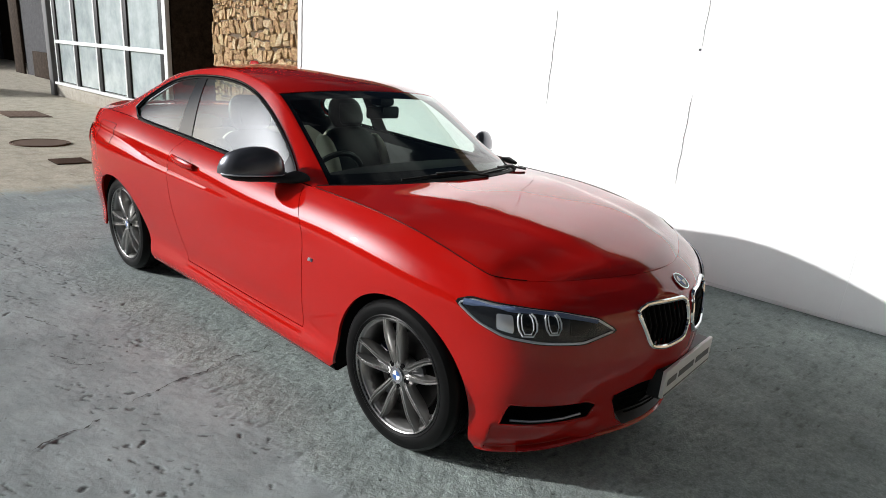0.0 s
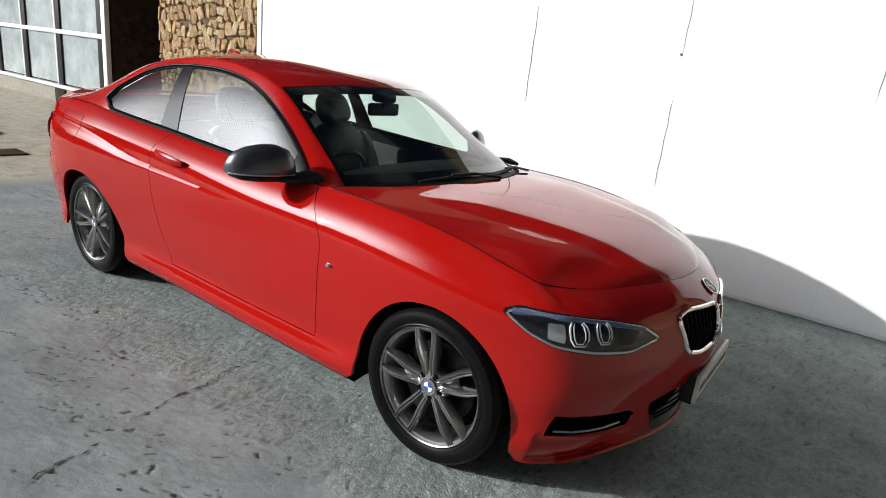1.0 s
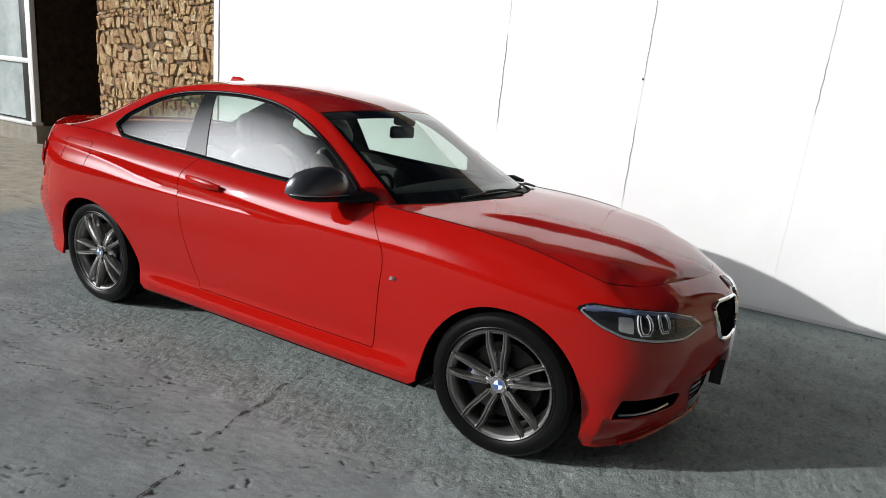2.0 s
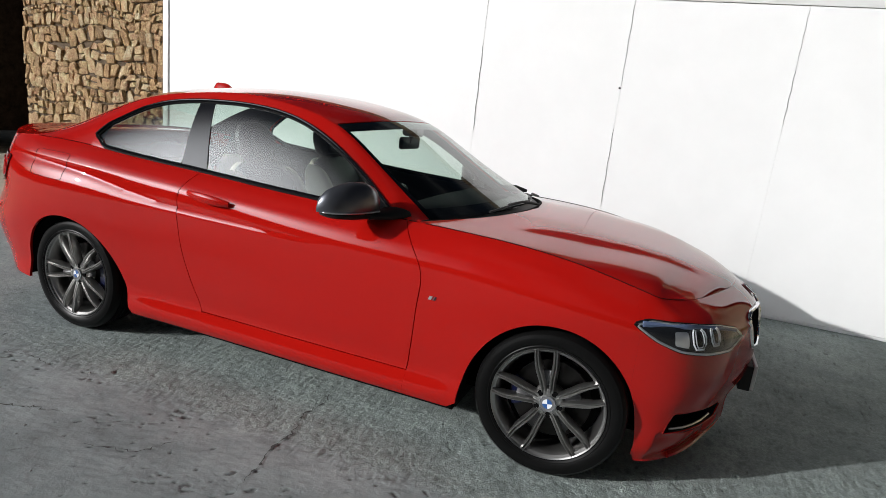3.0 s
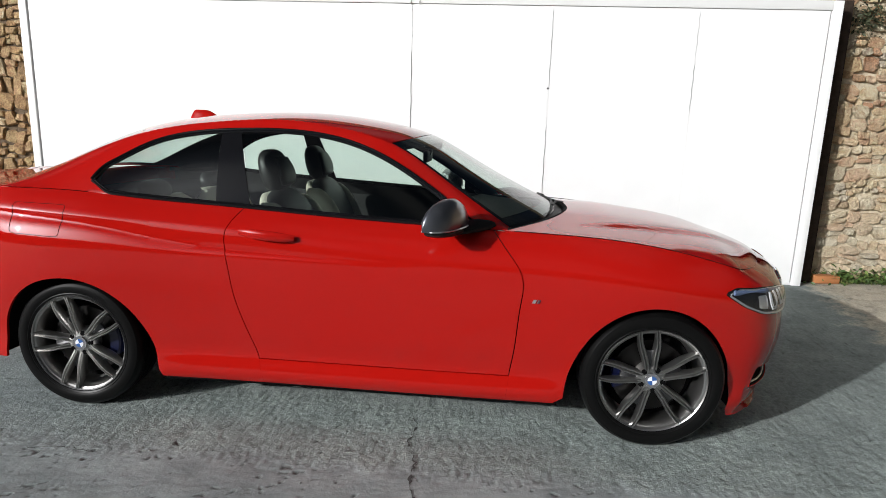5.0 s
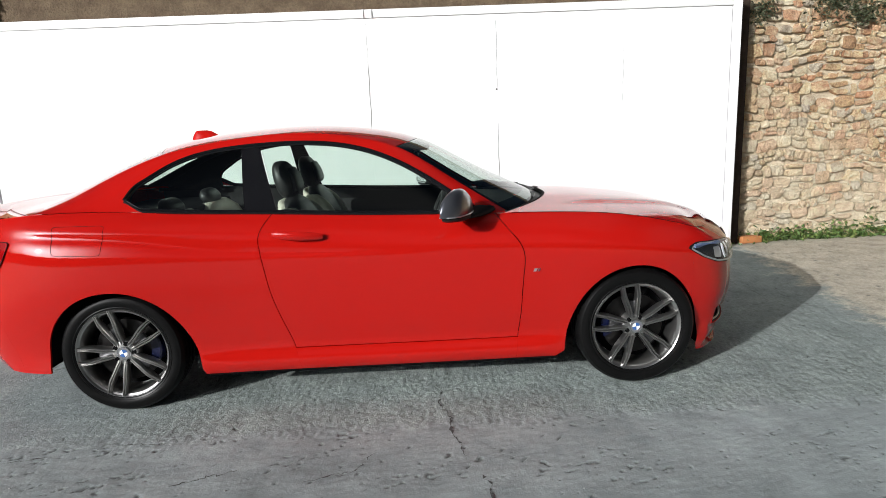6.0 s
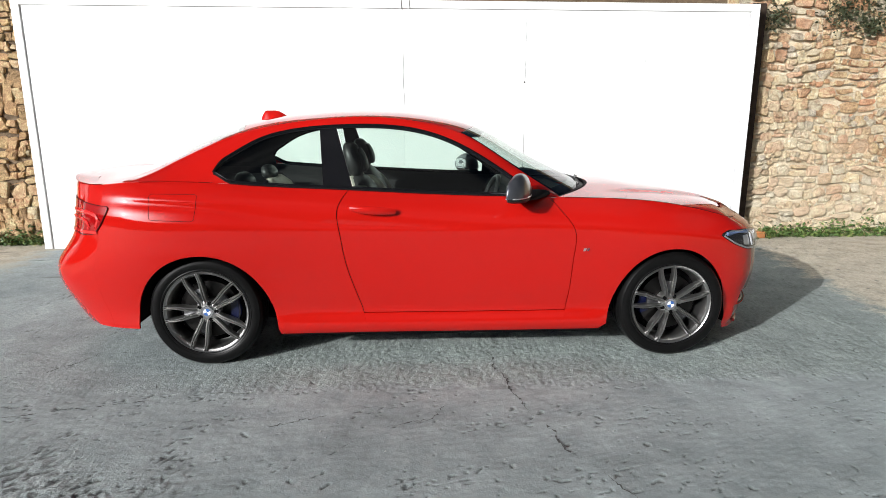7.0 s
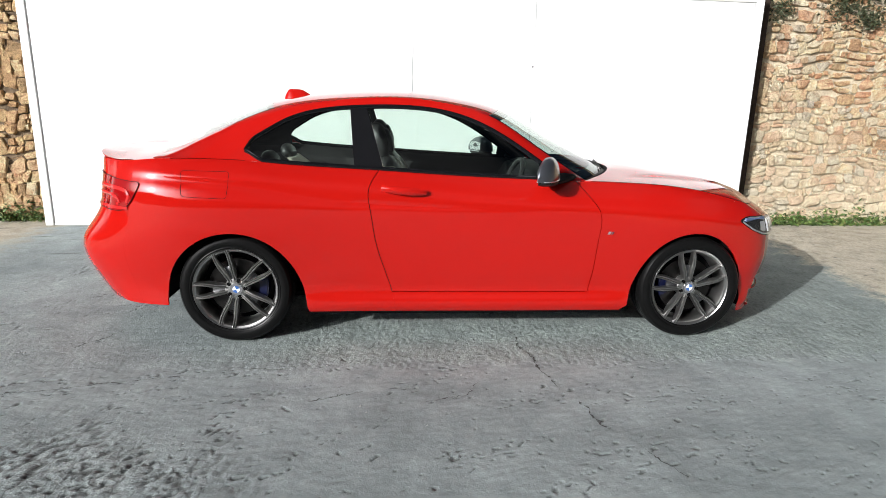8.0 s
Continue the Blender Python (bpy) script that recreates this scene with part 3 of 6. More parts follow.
def shell(u, z):
    """The point of the body's side at u round the plan and at height z."""
    u, z = np.broadcast_arrays(np.asarray(u, float), np.asarray(z, float))
    p, e = PLAN(u), 1e-3
    d = PLAN(np.clip(u + e, 0, U_END)) - PLAN(np.clip(u - e, 0, U_END))
    nx, ny = -d[..., 1], d[..., 0]
    ln = np.hypot(nx, ny) + 1e-12
    nx, ny = -nx / ln, -ny / ln
    x, y = p[..., 0], p[..., 1]
    zt = CREST(x)
    w = 0.11
    dw = PLAN(np.clip(u + w, 0, U_END)) - PLAN(np.abs(u - w)) * np.stack([np.ones_like(u), np.sign(u - w + 1e-9)], -1)
    turn = np.abs(dw[..., 1]) / (np.hypot(dw[..., 0], dw[..., 1]) + 1e-12)
    front, rear = smooth(1.35, 2.05, x), smooth(-1.5, -2.15, x)
    roll = 0.108 * np.clip(1 - (zt - z) / 0.17, 0, 1.2) ** 2
    off = SIDE(z) - roll * (1 - 0.45 * front) * (1 - 0.3 * rear)
    off = off + 0.008 * np.exp(-(((x - HUB_F) / 0.42) ** 2)) * np.exp(-(((z - 0.70) / 0.1) ** 2))
    off = off + 0.7 * SKIRT(z) * smooth(-0.98, -0.75, x) * smooth(0.97, 0.85, x)
    # the shoulder line, falling from the tail lamp to the door handle; below it a hollow, then the haunch's shelf
    zu, zl = 0.874 - 0.054 * x, HOLLOW(np.clip(x, -2.3, 0.5))
    t_ = np.clip((zu - z) / np.maximum(zu - zl, 0.015), 0, 1)
    off = off - 0.011 * t_ * (2 - t_) * smooth(0.45, -0.5, x) * (1 - rear)
    tall = np.maximum(zl - 0.79, 0.012)
    t_ = np.clip((zl - z) / tall, 0, 1)
    off = off + (0.011 + 0.19 * tall * smooth(-0.1, -0.9, x)) * t_ * (2 - t_) * smooth(0.45, -0.5, x) * smooth(0.33, 0.70, z) * (1 - 0.7 * rear)
    side = 1 - np.abs(nx)
    return np.stack([x + nx * off * side + NOSE(z) * front * np.clip(1.15 * turn + 0.25, 0, 1) + TAIL(z) * rear * np.clip(0.3 + nx * -1.1, 0, 1), y + ny * off * side, z + 0 * x], -1)


def arch(x, xc, a, top):
    q = np.clip(np.abs(np.asarray(x, float) - xc) / a, 0, 1)
    return 0.17 + (top - 0.17) * (1 - q**2.05) ** (1 / 2.05)


def bottom_z(x):
    x = np.asarray(x, float)
    base = 0.175 - 0.035 * smooth(1.72, 1.76, x) + 0.05 * smooth(-1.5, -1.72, x)
    return np.maximum(base, np.maximum(np.where(np.abs(x - 1.335) < 0.38, arch(x, 1.335, 0.38, 0.657), 0), np.where(np.abs(x + 1.345) < 0.40, arch(x, -1.345, 0.40, 0.655), 0)))


def arch_xs(xc, a, n=44):
    return xc + a * np.sin(np.linspace(-math.pi / 2, math.pi / 2, n))


# door edges: x by height
DOOR_REAR = Curve((0.17, -0.43), (0.316, -0.464), (0.598, -0.55), (0.79, -0.582), (0.912, -0.586), (1.0, -0.53))
DOOR_FRONT = Curve((0.17, 0.695), (0.297, 0.71), (0.43, 0.727), (0.635, 0.743), (0.80, 0.729), (0.87, 0.675), (0.95, 0.61))
GAP = 0.0022

# rail of the roof: y and z by x; the top skin bows forward or back towards the middle and rises to its crown
RAIL = Curve((-1.76, 0.672, 1.052), (-1.57, 0.628, 1.128), (-1.4, 0.598, 1.207), (-1.15, 0.572, 1.305), (-0.77, 0.562, 1.376), (-0.44, 0.562, 1.398),
             (-0.11, 0.572, 1.366), (0.13, 0.592, 1.297), (0.33, 0.622, 1.174), (0.577, 0.672, 1.010), (0.68, 0.70, 0.945))
BOW = Curve((-1.76, -0.10), (-1.15, -0.07), (-0.6, 0.0), (-0.1, 0.08), (0.13, 0.13), (0.33, 0.175), (0.68, 0.262))
CROWN = Curve((-1.76, 0.03), (-1.4, 0.045), (-1.1, 0.055), (-0.5, 0.047), (-0.1, 0.045), (0.13, 0.037), (0.33, 0.030), (0.68, 0.042))


def top_skin(x, s):
    x, s = np.broadcast_arrays(np.asarray(x, float), np.asarray(s, float))
    r, a = RAIL(x), np.abs(s)
    return np.stack([x + BOW(x) * (1 - a**2.8), s * r[..., 0], r[..., 1] + CROWN(x) * (1 - a**2.6)], -1)


# upper edge of the side windows
DLO = Curve((-1.276, 1.090), (-1.25, 1.135), (-1.20, 1.178), (-1.08, 1.25), (-0.89, 1.313), (-0.6, 1.343), (-0.31, 1.342), (-0.03, 1.290), (0.18, 1.195), (0.40, 1.052), (0.545, 0.95))


def window_low(x):
    """Lower edge of the side windows; it sweeps up at the rear."""
    return CREST(x) + 0.005 + 0.042 * smooth(-1.17, -1.285, x)


def flank(x, z):
    """The greenhouse's side, from the belt to the rail."""
    x, z = np.broadcast_arrays(np.asarray(x, float), np.asarray(z, float))
    r, zb = RAIL(x), CREST(x)
    yb = shell(u_of(x), zb)[..., 1] - 0.006
    q = np.clip((z - zb) / np.maximum(r[..., 1] - zb, 0.02), 0, 1)
    return np.stack([x, yb - (yb - r[..., 0]) * (0.75 * q + 0.25 * q**3), z], -1)


HOOD_C = Curve((0.90, 0.992), (1.1, 0.972), (1.4, 0.940), (1.7, 0.895), (1.85, 0.862), (1.95, 0.834), (2.012, 0.802))


def hood_skin(u, s):
    u, s = np.broadcast_arrays(np.asarray(u, float), np.asarray(s, float))
    zt = crest_z(u)
    e = shell(u, zt)
    a = np.abs(s)
    xc = e[..., 0] + 0.35 * smooth(1.7, 0.66, e[..., 0])
    x = xc + (e[..., 0] - xc) * a**2.2
    y = s * e[..., 1]
    zc = np.maximum(HOOD_C(xc), zt)
    hinge = lambda v: 0.5 * (v - 0.30 + np.sqrt((v - 0.30) ** 2 + 0.0016))
    out, out_e = hinge(np.abs(y)), hinge(np.abs(e[..., 1]))
    fall = np.minimum(0.06, 0.9 * (zc - zt) / out_e)
    z = zc - fall * out - (zc - zt - fall * out_e) * a ** (12 - 9.3 * smooth(1.52, 1.80, xc))
    line = 0.26 + 0.30 * np.clip((2.0 - x) / 1.0, 0, 1)
    z = z + 0.013 * smooth(0.042, -0.042, np.abs(y) - line) * smooth(1.96, 1.72, x) * smooth(0.95, 1.25, x)
    return np.stack([x, y, z], -1)


def deck_skin(u, s):
    u, s = np.broadcast_arrays(np.asarray(u, float), np.asarray(s, float))
    e = shell(u, crest_z(u))
    a = np.abs(s)
    zc = e[..., 2] + 0.035 * smooth(0.0, 0.5, e[..., 1])
    return np.stack([e[..., 0], s * e[..., 1], zc - (zc - e[..., 2]) * a**3], -1)


def both(P):
    """The mirror image of a grid of points."""
    return np.asarray(P) * np.array([1, -1, 1])


# ---- the car's panels ----
car = thing("car", "glossy red two-door coupe with grey alloy wheels on concrete", "car")
V = np.linspace(0, 1, 64)
VR = 1 - (1 - V) ** 1.35


def side_panel(name, xs_lo, xs_hi, z_lo, z_hi, n=40, xs=None, hold=None):
    """A panel of the body's side between two x edges and two heights, on both sides of the car."""
    made = []
    rows = []
    for v in VR:
        row = []
        for k in np.linspace(0, 1, n) if xs is None else xs:
            z = 0.5
            x = 0.0
            for _ in range(4):
                if hold is None:
                    x = float(xs_lo(z) + (xs_hi(z) - xs_lo(z)) * k)
                else:
                    x = k + float(hold(k, z))
                z = float(z_lo(x) + (z_hi(x) - z_lo(x)) * v)
            row.append((x, z))
        rows.append(row)
    Q = np.array(rows)
    P = shell(u_of(Q[..., 0]), Q[..., 1])
    for sign in (-1, 1):
        G = P if sign > 0 else both(P)
        made.append(part(name, grid_mesh(G, flip=sign < 0, skirt=0.014, depth_dir=(0, -sign, 0)), RED, car))
    return made


def fracs(lo, hi, *groups):
    """Sorted fractions of a stretch at the given x places."""
    x = np.unique(np.round(np.concatenate([np.atleast_1d(g) for g in groups]), 5))
    x = x[(x >= lo) & (x <= hi)]
    x = np.unique(np.r_[lo, x, hi])
    return (x - lo) / (hi - lo)


belt = lambda x: CREST(x) - GAP
SEAM_F, SEAM_R = 1.645, -1.93
fender_x = fracs(0.72, SEAM_F, arch_xs(1.335, 0.379), np.linspace(0.72, SEAM_F, 20))
side_panel("fender", lambda z: DOOR_FRONT(z) + GAP, lambda z: SEAM_F - 0.0001, bottom_z, belt, xs=0.72 + (SEAM_F - 0.0001 - 0.72) * fender_x, hold=lambda x, z: (DOOR_FRONT(z) + GAP - 0.72) * smooth(0.94, 0.72, x))
doors = side_panel("door", lambda z: DOOR_REAR(z) + GAP, lambda z: DOOR_FRONT(z) - GAP, lambda x: 0.297 + 0 * x, belt, n=40)
side_panel("sill", lambda z: DOOR_REAR(z) - GAP + 0.0004, lambda z: DOOR_FRONT(z) + GAP - 0.0004, bottom_z, lambda x: 0.292 + 0 * x, n=30)
quarter_x = fracs(SEAM_R, -0.5, arch_xs(-1.345, 0.399), np.linspace(SEAM_R, -0.5, 24))
side_panel("quarter_panel", lambda z: SEAM_R + 0.0001, lambda z: DOOR_REAR(z) - GAP, bottom_z, belt, xs=SEAM_R + 0.0001 + (-0.5 - SEAM_R - 0.0001) * quarter_x, hold=lambda x, z: (DOOR_REAR(z) - GAP + 0.5) * smooth(-0.93, -0.5, x))


# near-black strip below the sill, between the wheels
for sign in (-1, 1):
    secs = []
    for x in np.linspace(-0.925, 0.935, 24):
        y = float(shell(u_of(x), 0.18)[1])
        secs.append([Vector((x, sign * (y - dy), z)) for dy, z in ((0.012, 0.185), (0.020, 0.158), (0.034, 0.150), (0.10, 0.160), (0.10, 0.215))])
    bm = bmesh.new()
    rings = [[bm.verts.new(p) for p in k] for k in secs]
    for a, b in zip(rings, rings[1:]):
        for k in range(5):
            bm.faces.new((a[k], a[(k + 1) % 5], b[(k + 1) % 5], b[k]))
    bm.faces.new(rings[0])
    bm.faces.new(rings[-1])
    bmesh.ops.recalc_face_normals(bm, faces=bm.faces)
    part("sill_strip", bm, UNDER, car, "near-black strip under the sill")


def wrap_panel(name, xa, front):
    """A bumper, from one side round the nose or the tail to the other."""
    u1 = float(u_of(xa))
    us = np.linspace(0, u1, 110) if front else np.linspace(u1, U_END, 40)
    if front:
        us = np.unique(np.r_[us, u_of(arch_xs(1.335, 0.379)[arch_xs(1.335, 0.379) > xa])])
    X = PLAN(us)[:, 0]
    lo, hi = bottom_z(X), CREST(X) - 0.0006
    P = np.array([shell(us, lo + (hi - lo) * v) for v in np.linspace(0, 1, 84 if front else 48)])
    if front:
        # the scooped cheek below the side intake
        P[..., 0] -= 0.022 * smooth(0.885, 0.850, us)[None, :] * smooth(0.40, 0.50, us)[None, :] * smooth(0.295, 0.25, P[..., 2]) * smooth(0.145, 0.165, P[..., 2])
    Q = both(P)[:, ::-1]
    G = np.concatenate([Q[:, :-1], P], 1) if front else np.concatenate([P, Q[:, 1:]], 1)
    return G


# openings and lamps in the nose: outlines as (way round the plan, height) on one side
LAMP = [(1.07, 0.729), (1.005, 0.751), (0.835, 0.745), (0.66, 0.729), (0.520, 0.700), (0.437, 0.647), (0.500, 0.634), (0.585, 0.614), (0.75, 0.621), (0.885, 0.638), (0.98, 0.674)]
KIDNEY = [(0.338, 0.702), (0.27, 0.722), (0.035, 0.714), (0.018, 0.62), (0.050, 0.555), (0.18, 0.543), (0.265, 0.560)]
INTAKE = [(0.822, 0.372), (0.50, 0.360), (0.45, 0.335), (0.475, 0.283), (0.845, 0.279)]
MOUTH = [(0.385, 0.36), (0.32, 0.235), (0.22, 0.165), (-0.22, 0.165), (-0.32, 0.235), (-0.385, 0.36), (-0.26, 0.40), (0.26, 0.40)]

def crisp(keys, d=0.10):
    """Adds keys beside each corner, so that it is rounded less."""
    out = []
    for k, p in enumerate(keys):
        a, b = keys[k - 1], keys[(k + 1) % len(keys)]
        out += [(p[0] + (a[0] - p[0]) * d, p[1] + (a[1] - p[1]) * d), p, (p[0] + (b[0] - p[0]) * d, p[1] + (b[1] - p[1]) * d)]
    return out


INTAKE, MOUTH = crisp(INTAKE), crisp(MOUTH)


def loop2d(keys, n=64, rounds=3, cut=0.18):
    """A closed outline through keys, its corners cut round, in n even steps."""
    P = np.array(keys, float)
    for _ in range(rounds):
        Q = np.roll(P, -1, 0)
        P = np.stack([(1 - cut) * P + cut * Q, cut * P + (1 - cut) * Q], 1).reshape(-1, 2)
    P = np.concatenate([P, P[:1]])
    d = np.r_[0, np.cumsum(np.linalg.norm(np.diff(P, axis=0), axis=1))]
    t = np.linspace(0, d[-1], n, endpoint=False)
    return np.stack([np.interp(t, d, P[:, 0]), np.interp(t, d, P[:, 1])], 1)


def inside(poly, x, y):
    q = np.roll(poly, -1, 0)
    a = (poly[:, 1] > y) != (q[:, 1] > y)
    xs = poly[:, 0] + (y - poly[:, 1]) / (q[:, 1] - poly[:, 1] + 1e-12) * (q[:, 0] - poly[:, 0])
    return bool(np.sum(a & (x < xs)) % 2)


def on_nose(uz, off=0.0):
    """Points of the nose at (u, z); a negative u lies on the car's left."""
    uz = np.asarray(uz, float)
    u, z = uz[..., 0], uz[..., 1]
    sgn = np.where(u < 0, -1.0, 1.0)
    a, e = np.abs(u), 2e-3
    p = shell(a, z)
    du, dz = shell(a + e, z) - shell(np.maximum(a - e, 0), z), shell(a, z + e) - shell(a, z - e)
    n = np.cross(dz, du)
    n /= np.linalg.norm(n, axis=-1, keepdims=True) + 1e-12
    n = -n if np.mean(n[..., 0] + 0.3 * n[..., 1]) < 0 else n
    q = p + np.asarray(off)[..., None] * n
    q[..., 1] *= -sgn
    return q


def open_grid(G, holes):
    """A mesh over the bumper's grid with openings cut through it."""
    loops = [loop2d(h) for h in holes] + [loop2d([(-a, b) for a, b in h]) for h in holes if min(k[0] for k in h) > 0]
    me = grid_mesh(G, flip=True)
    bm = bmesh.new()
    bm.from_mesh(me)
    gone = []
    tab = np.linspace(0, 1.3, 400)
    for f in bm.faces:
        c = f.calc_center_median()
        if c.x < 1.7 or abs(f.normal.z) > 0.97:
            continue
        z = c.z
        u = float(np.interp(abs(c.y), shell(tab, np.full(400, z))[:, 1], tab)) * (-1 if c.y > 0 else 1) if c.z < 0.76 else 9
        if u != 9 and any(inside(L, u, z) for L in loops):
            gone.append(f)
    bmesh.ops.delete(bm, geom=gone, context="FACES")
    return bm


front_grid = wrap_panel("front_bumper", SEAM_F + 0.0001, True)
bumper = part("front_bumper", open_grid(front_grid, [KIDNEY, INTAKE, MOUTH]), RED, car)
part("rear_bumper", grid_mesh(wrap_panel("rear_bumper", SEAM_R - 0.0001, False), flip=True, skirt=0.012), RED, car)
S2 = np.sin(np.linspace(-math.pi / 2, math.pi / 2, 61))
hood_u = np.unique(np.r_[np.linspace(0.002, 0.9, 30), np.linspace(0.9, float(u_of(0.66)), 40)])
part("hood", grid_mesh(np.array([hood_skin(u, S2 * (0.9995 if u < 0.95 else 0.998)) for u in hood_u]), flip=True, skirt=0.012), RED, car)
deck_u = np.linspace(float(u_of(-1.69)), U_END - 0.002, 40)
part("boot_lid", grid_mesh(np.array([deck_skin(u, S2 * 0.997) for u in deck_u]), flip=True, skirt=0.012), RED, car)
part("roof", grid_mesh(np.array([top_skin(x, S2) for x in np.linspace(0.105, -1.13, 34)]), flip=True, skirt=0.01), RED, car)
ws = part("windscreen", grid_mesh(np.array([top_skin(x, S2 * 0.982) for x in np.linspace(0.665, 0.110, 26)]), flip=True), GLASS, car)
rw = part("rear_window", grid_mesh(np.array([top_skin(x, S2 * 0.93) for x in np.linspace(-1.135, -1.735, 20)]), flip=True), GLASS, car)
for ob in (ws, rw):
    ob.visible_shadow = False

for sign in (-1, 1):
    flip = sign < 0
    side = (lambda P: both(P)) if flip else (lambda P: P)
    # frame above the windows, with the pillars
    xs = np.r_[np.linspace(0.672, -1.15, 52), np.linspace(-1.16, -1.276, 8)]
    G = np.array([[*(flank(x, min(z, float(RAIL(x)[1])))) ] for x in xs for z in np.linspace(max(float(DLO(np.clip(x, -1.276, 0.545))), float(CREST(x))) if x < 0.545 else float(CREST(x)), float(RAIL(x)[1]), 8)]).reshape(60, 8, 3)
    inner = np.array([top_skin(x, np.array([0.997, 0.992, 0.986] if x > 0 else [0.985, 0.96, 0.925])) for x in xs])
    G = np.concatenate([G, inner], 1)
    front_part = grid_mesh(side(G), flip=flip)
    xs = np.linspace(-1.276, -1.76, 24)
    G = np.array([[*flank(x, z)] for x in xs for z in np.linspace(float(CREST(x)), max(float(RAIL(x)[1]), float(CREST(x)) + 0.001), 10)]).reshape(24, 10, 3)
    inner = np.array([top_skin(x, np.array([0.985, 0.96, 0.925])) for x in xs])
    bm = bmesh.new()
    bm.from_mesh(front_part)
    bm.from_mesh(grid_mesh(side(np.concatenate([G, inner], 1)), flip=flip))
    G = np.array([[flank(x, z) for z in np.linspace(float(CREST(x)) - 0.002, float(window_low(x)), 5)] for x in np.linspace(-1.12, -1.276, 12)])
    bm.from_mesh(grid_mesh(side(G), flip=flip))
    bmesh.ops.remove_doubles(bm, verts=bm.verts, dist=1e-4)
    part("side_frame", bm, RED, car, smooth=60)

    def window(name, xa, xb, mtl, inset=0.006, n=26):
        """A pane or panel between the belt and the windows' upper edge; xa, xb: its ends by height."""
        rows = []
        for k in np.linspace(0, 1, n):
            row = []
            for v in np.linspace(0, 1, 10):
                z = 1.1
                for _ in range(5):
                    x = xa(z) + (xb(z) - xa(z)) * k
                    lo, hi = float(window_low(x)), float(DLO(np.clip(x, -1.276, 0.545)))
                    z = lo + max(hi - lo, 0.002) * v
                row.append(flank(x, z) - np.array([0, inset, 0]))
            rows.append(row)
        return part(name, grid_mesh(side(np.array(rows)), flip=not flip, skirt=0.004), mtl, car)

    rear_edge, mid_edge = lambda z: -0.672 - 0.09 * (z - 1.0), lambda z: -0.508 - 0.29 * (z - 1.0)
    window("quarter_window", lambda z: -1.274, lambda z: rear_edge(z) - 0.003, GLASS).visible_shadow = False
    window("side_window", lambda z: mid_edge(z) + 0.004, lambda z: 0.530, GLASS).visible_shadow = False
    window("pillar_trim", rear_edge, mid_edge, BLACK_GLOSS, inset=0.002, n=8)
    # black surround of the windows, and the lining behind the frame
    top = np.array([flank(x, float(DLO(x))) for x in np.r_[np.linspace(0.545, -1.15, 54), np.linspace(-1.17, -1.274, 10)]])
    low = np.array([flank(x, float(window_low(x)) + 0.002) for x in np.r_[np.linspace(-1.274, -1.17, 8), np.linspace(-1.14, 0.53, 48)]])
    ring = np.concatenate([top, low]) + np.array([0, 0.001, 0])
    part("window_surround", tube(side(ring), 0.0130, seg=8, closed=True, squash=(0.45, 1.0)), BLACK_GLOSS, car, "gloss black window surround")
    xs = np.linspace(0.63, -1.276, 50)
    G = np.array([flank(x, z) - np.array([0.0, 0.035, 0]) for x in xs for z in np.linspace(max(float(DLO(np.clip(x, -1.276, 0.545))), float(CREST(x))), float(RAIL(x)[1]) - 0.012, 5)]).reshape(50, 5, 3)
    part("pillar_lining", grid_mesh(side(G), flip=not flip), BLACK, car)
    xs = np.linspace(-1.255, -1.74, 20)
    G = np.array([flank(x, z) - np.array([0.0, 0.035, 0.0]) for x in xs for z in np.linspace(float(CREST(x)) - 0.03, float(RAIL(x)[1]) - 0.012, 5)]).reshape(20, 5, 3)
    part("rear_lining", grid_mesh(side(G), flip=not flip), BLACK, car)

# ---- lining, floor and wheel wells ----
LINER = mat("headliner", (0.05, 0.05, 0.052), 0.9)
DASH = mat("dashboard_plastic", (0.009, 0.009, 0.010), 0.7, Specular_IOR_Level=0.12)
CREAM = mat("cream_leather", (0.58, 0.55, 0.46), 0.55)
LEATHER = mat("black_leather", (0.02, 0.02, 0.02), 0.5)
ALLOY = mat("grey_alloy", (0.40, 0.395, 0.385), 0.30, 0.97, 0.0)
ALLOY_DARK = mat("dark_alloy", (0.10, 0.10, 0.102), 0.38, 0.9)
TYRE = mat("tyre_rubber", (0.0045, 0.0045, 0.0045), 0.36, Specular_IOR_Level=0.11)
STEEL = mat("brake_steel", (0.035, 0.033, 0.032), 0.4, 1.0)
BLUE = mat("blue_caliper", (0.002, 0.004, 0.026), 0.35)
WHITE_ENAMEL = mat("white_enamel", (0.75, 0.76, 0.78), 0.3)
BLUE_ENAMEL = mat("blue_enamel", (0.02, 0.09, 0.30), 0.3)
MIRROR = mat("mirror_glass", (0.9, 0.92, 0.93), 0.01, 1.0)
CAP_GREY = mat("dark_grey_mirror_cap", (0.10, 0.105, 0.12), 0.3, 0.7, 0.5)
RED_LENS = mat("red_lamp_lens", (0.24, 0.003, 0.004), 0.06, 0.0, 0.5)
CLEAR = glass("lamp_cover", (0.92, 0.94, 0.96), 0.022)
LAMP_DARK = mat("lamp_housing", (0.014, 0.015, 0.018), 0.22, 0.3)
SILVER = mat("satin_silver", (0.66, 0.67, 0.69), 0.28, 0.85)
PLATE = mat("plate_white", (0.72, 0.72, 0.70), 0.4)
INK = mat("plate_ink", (0.12, 0.12, 0.125), 0.5)

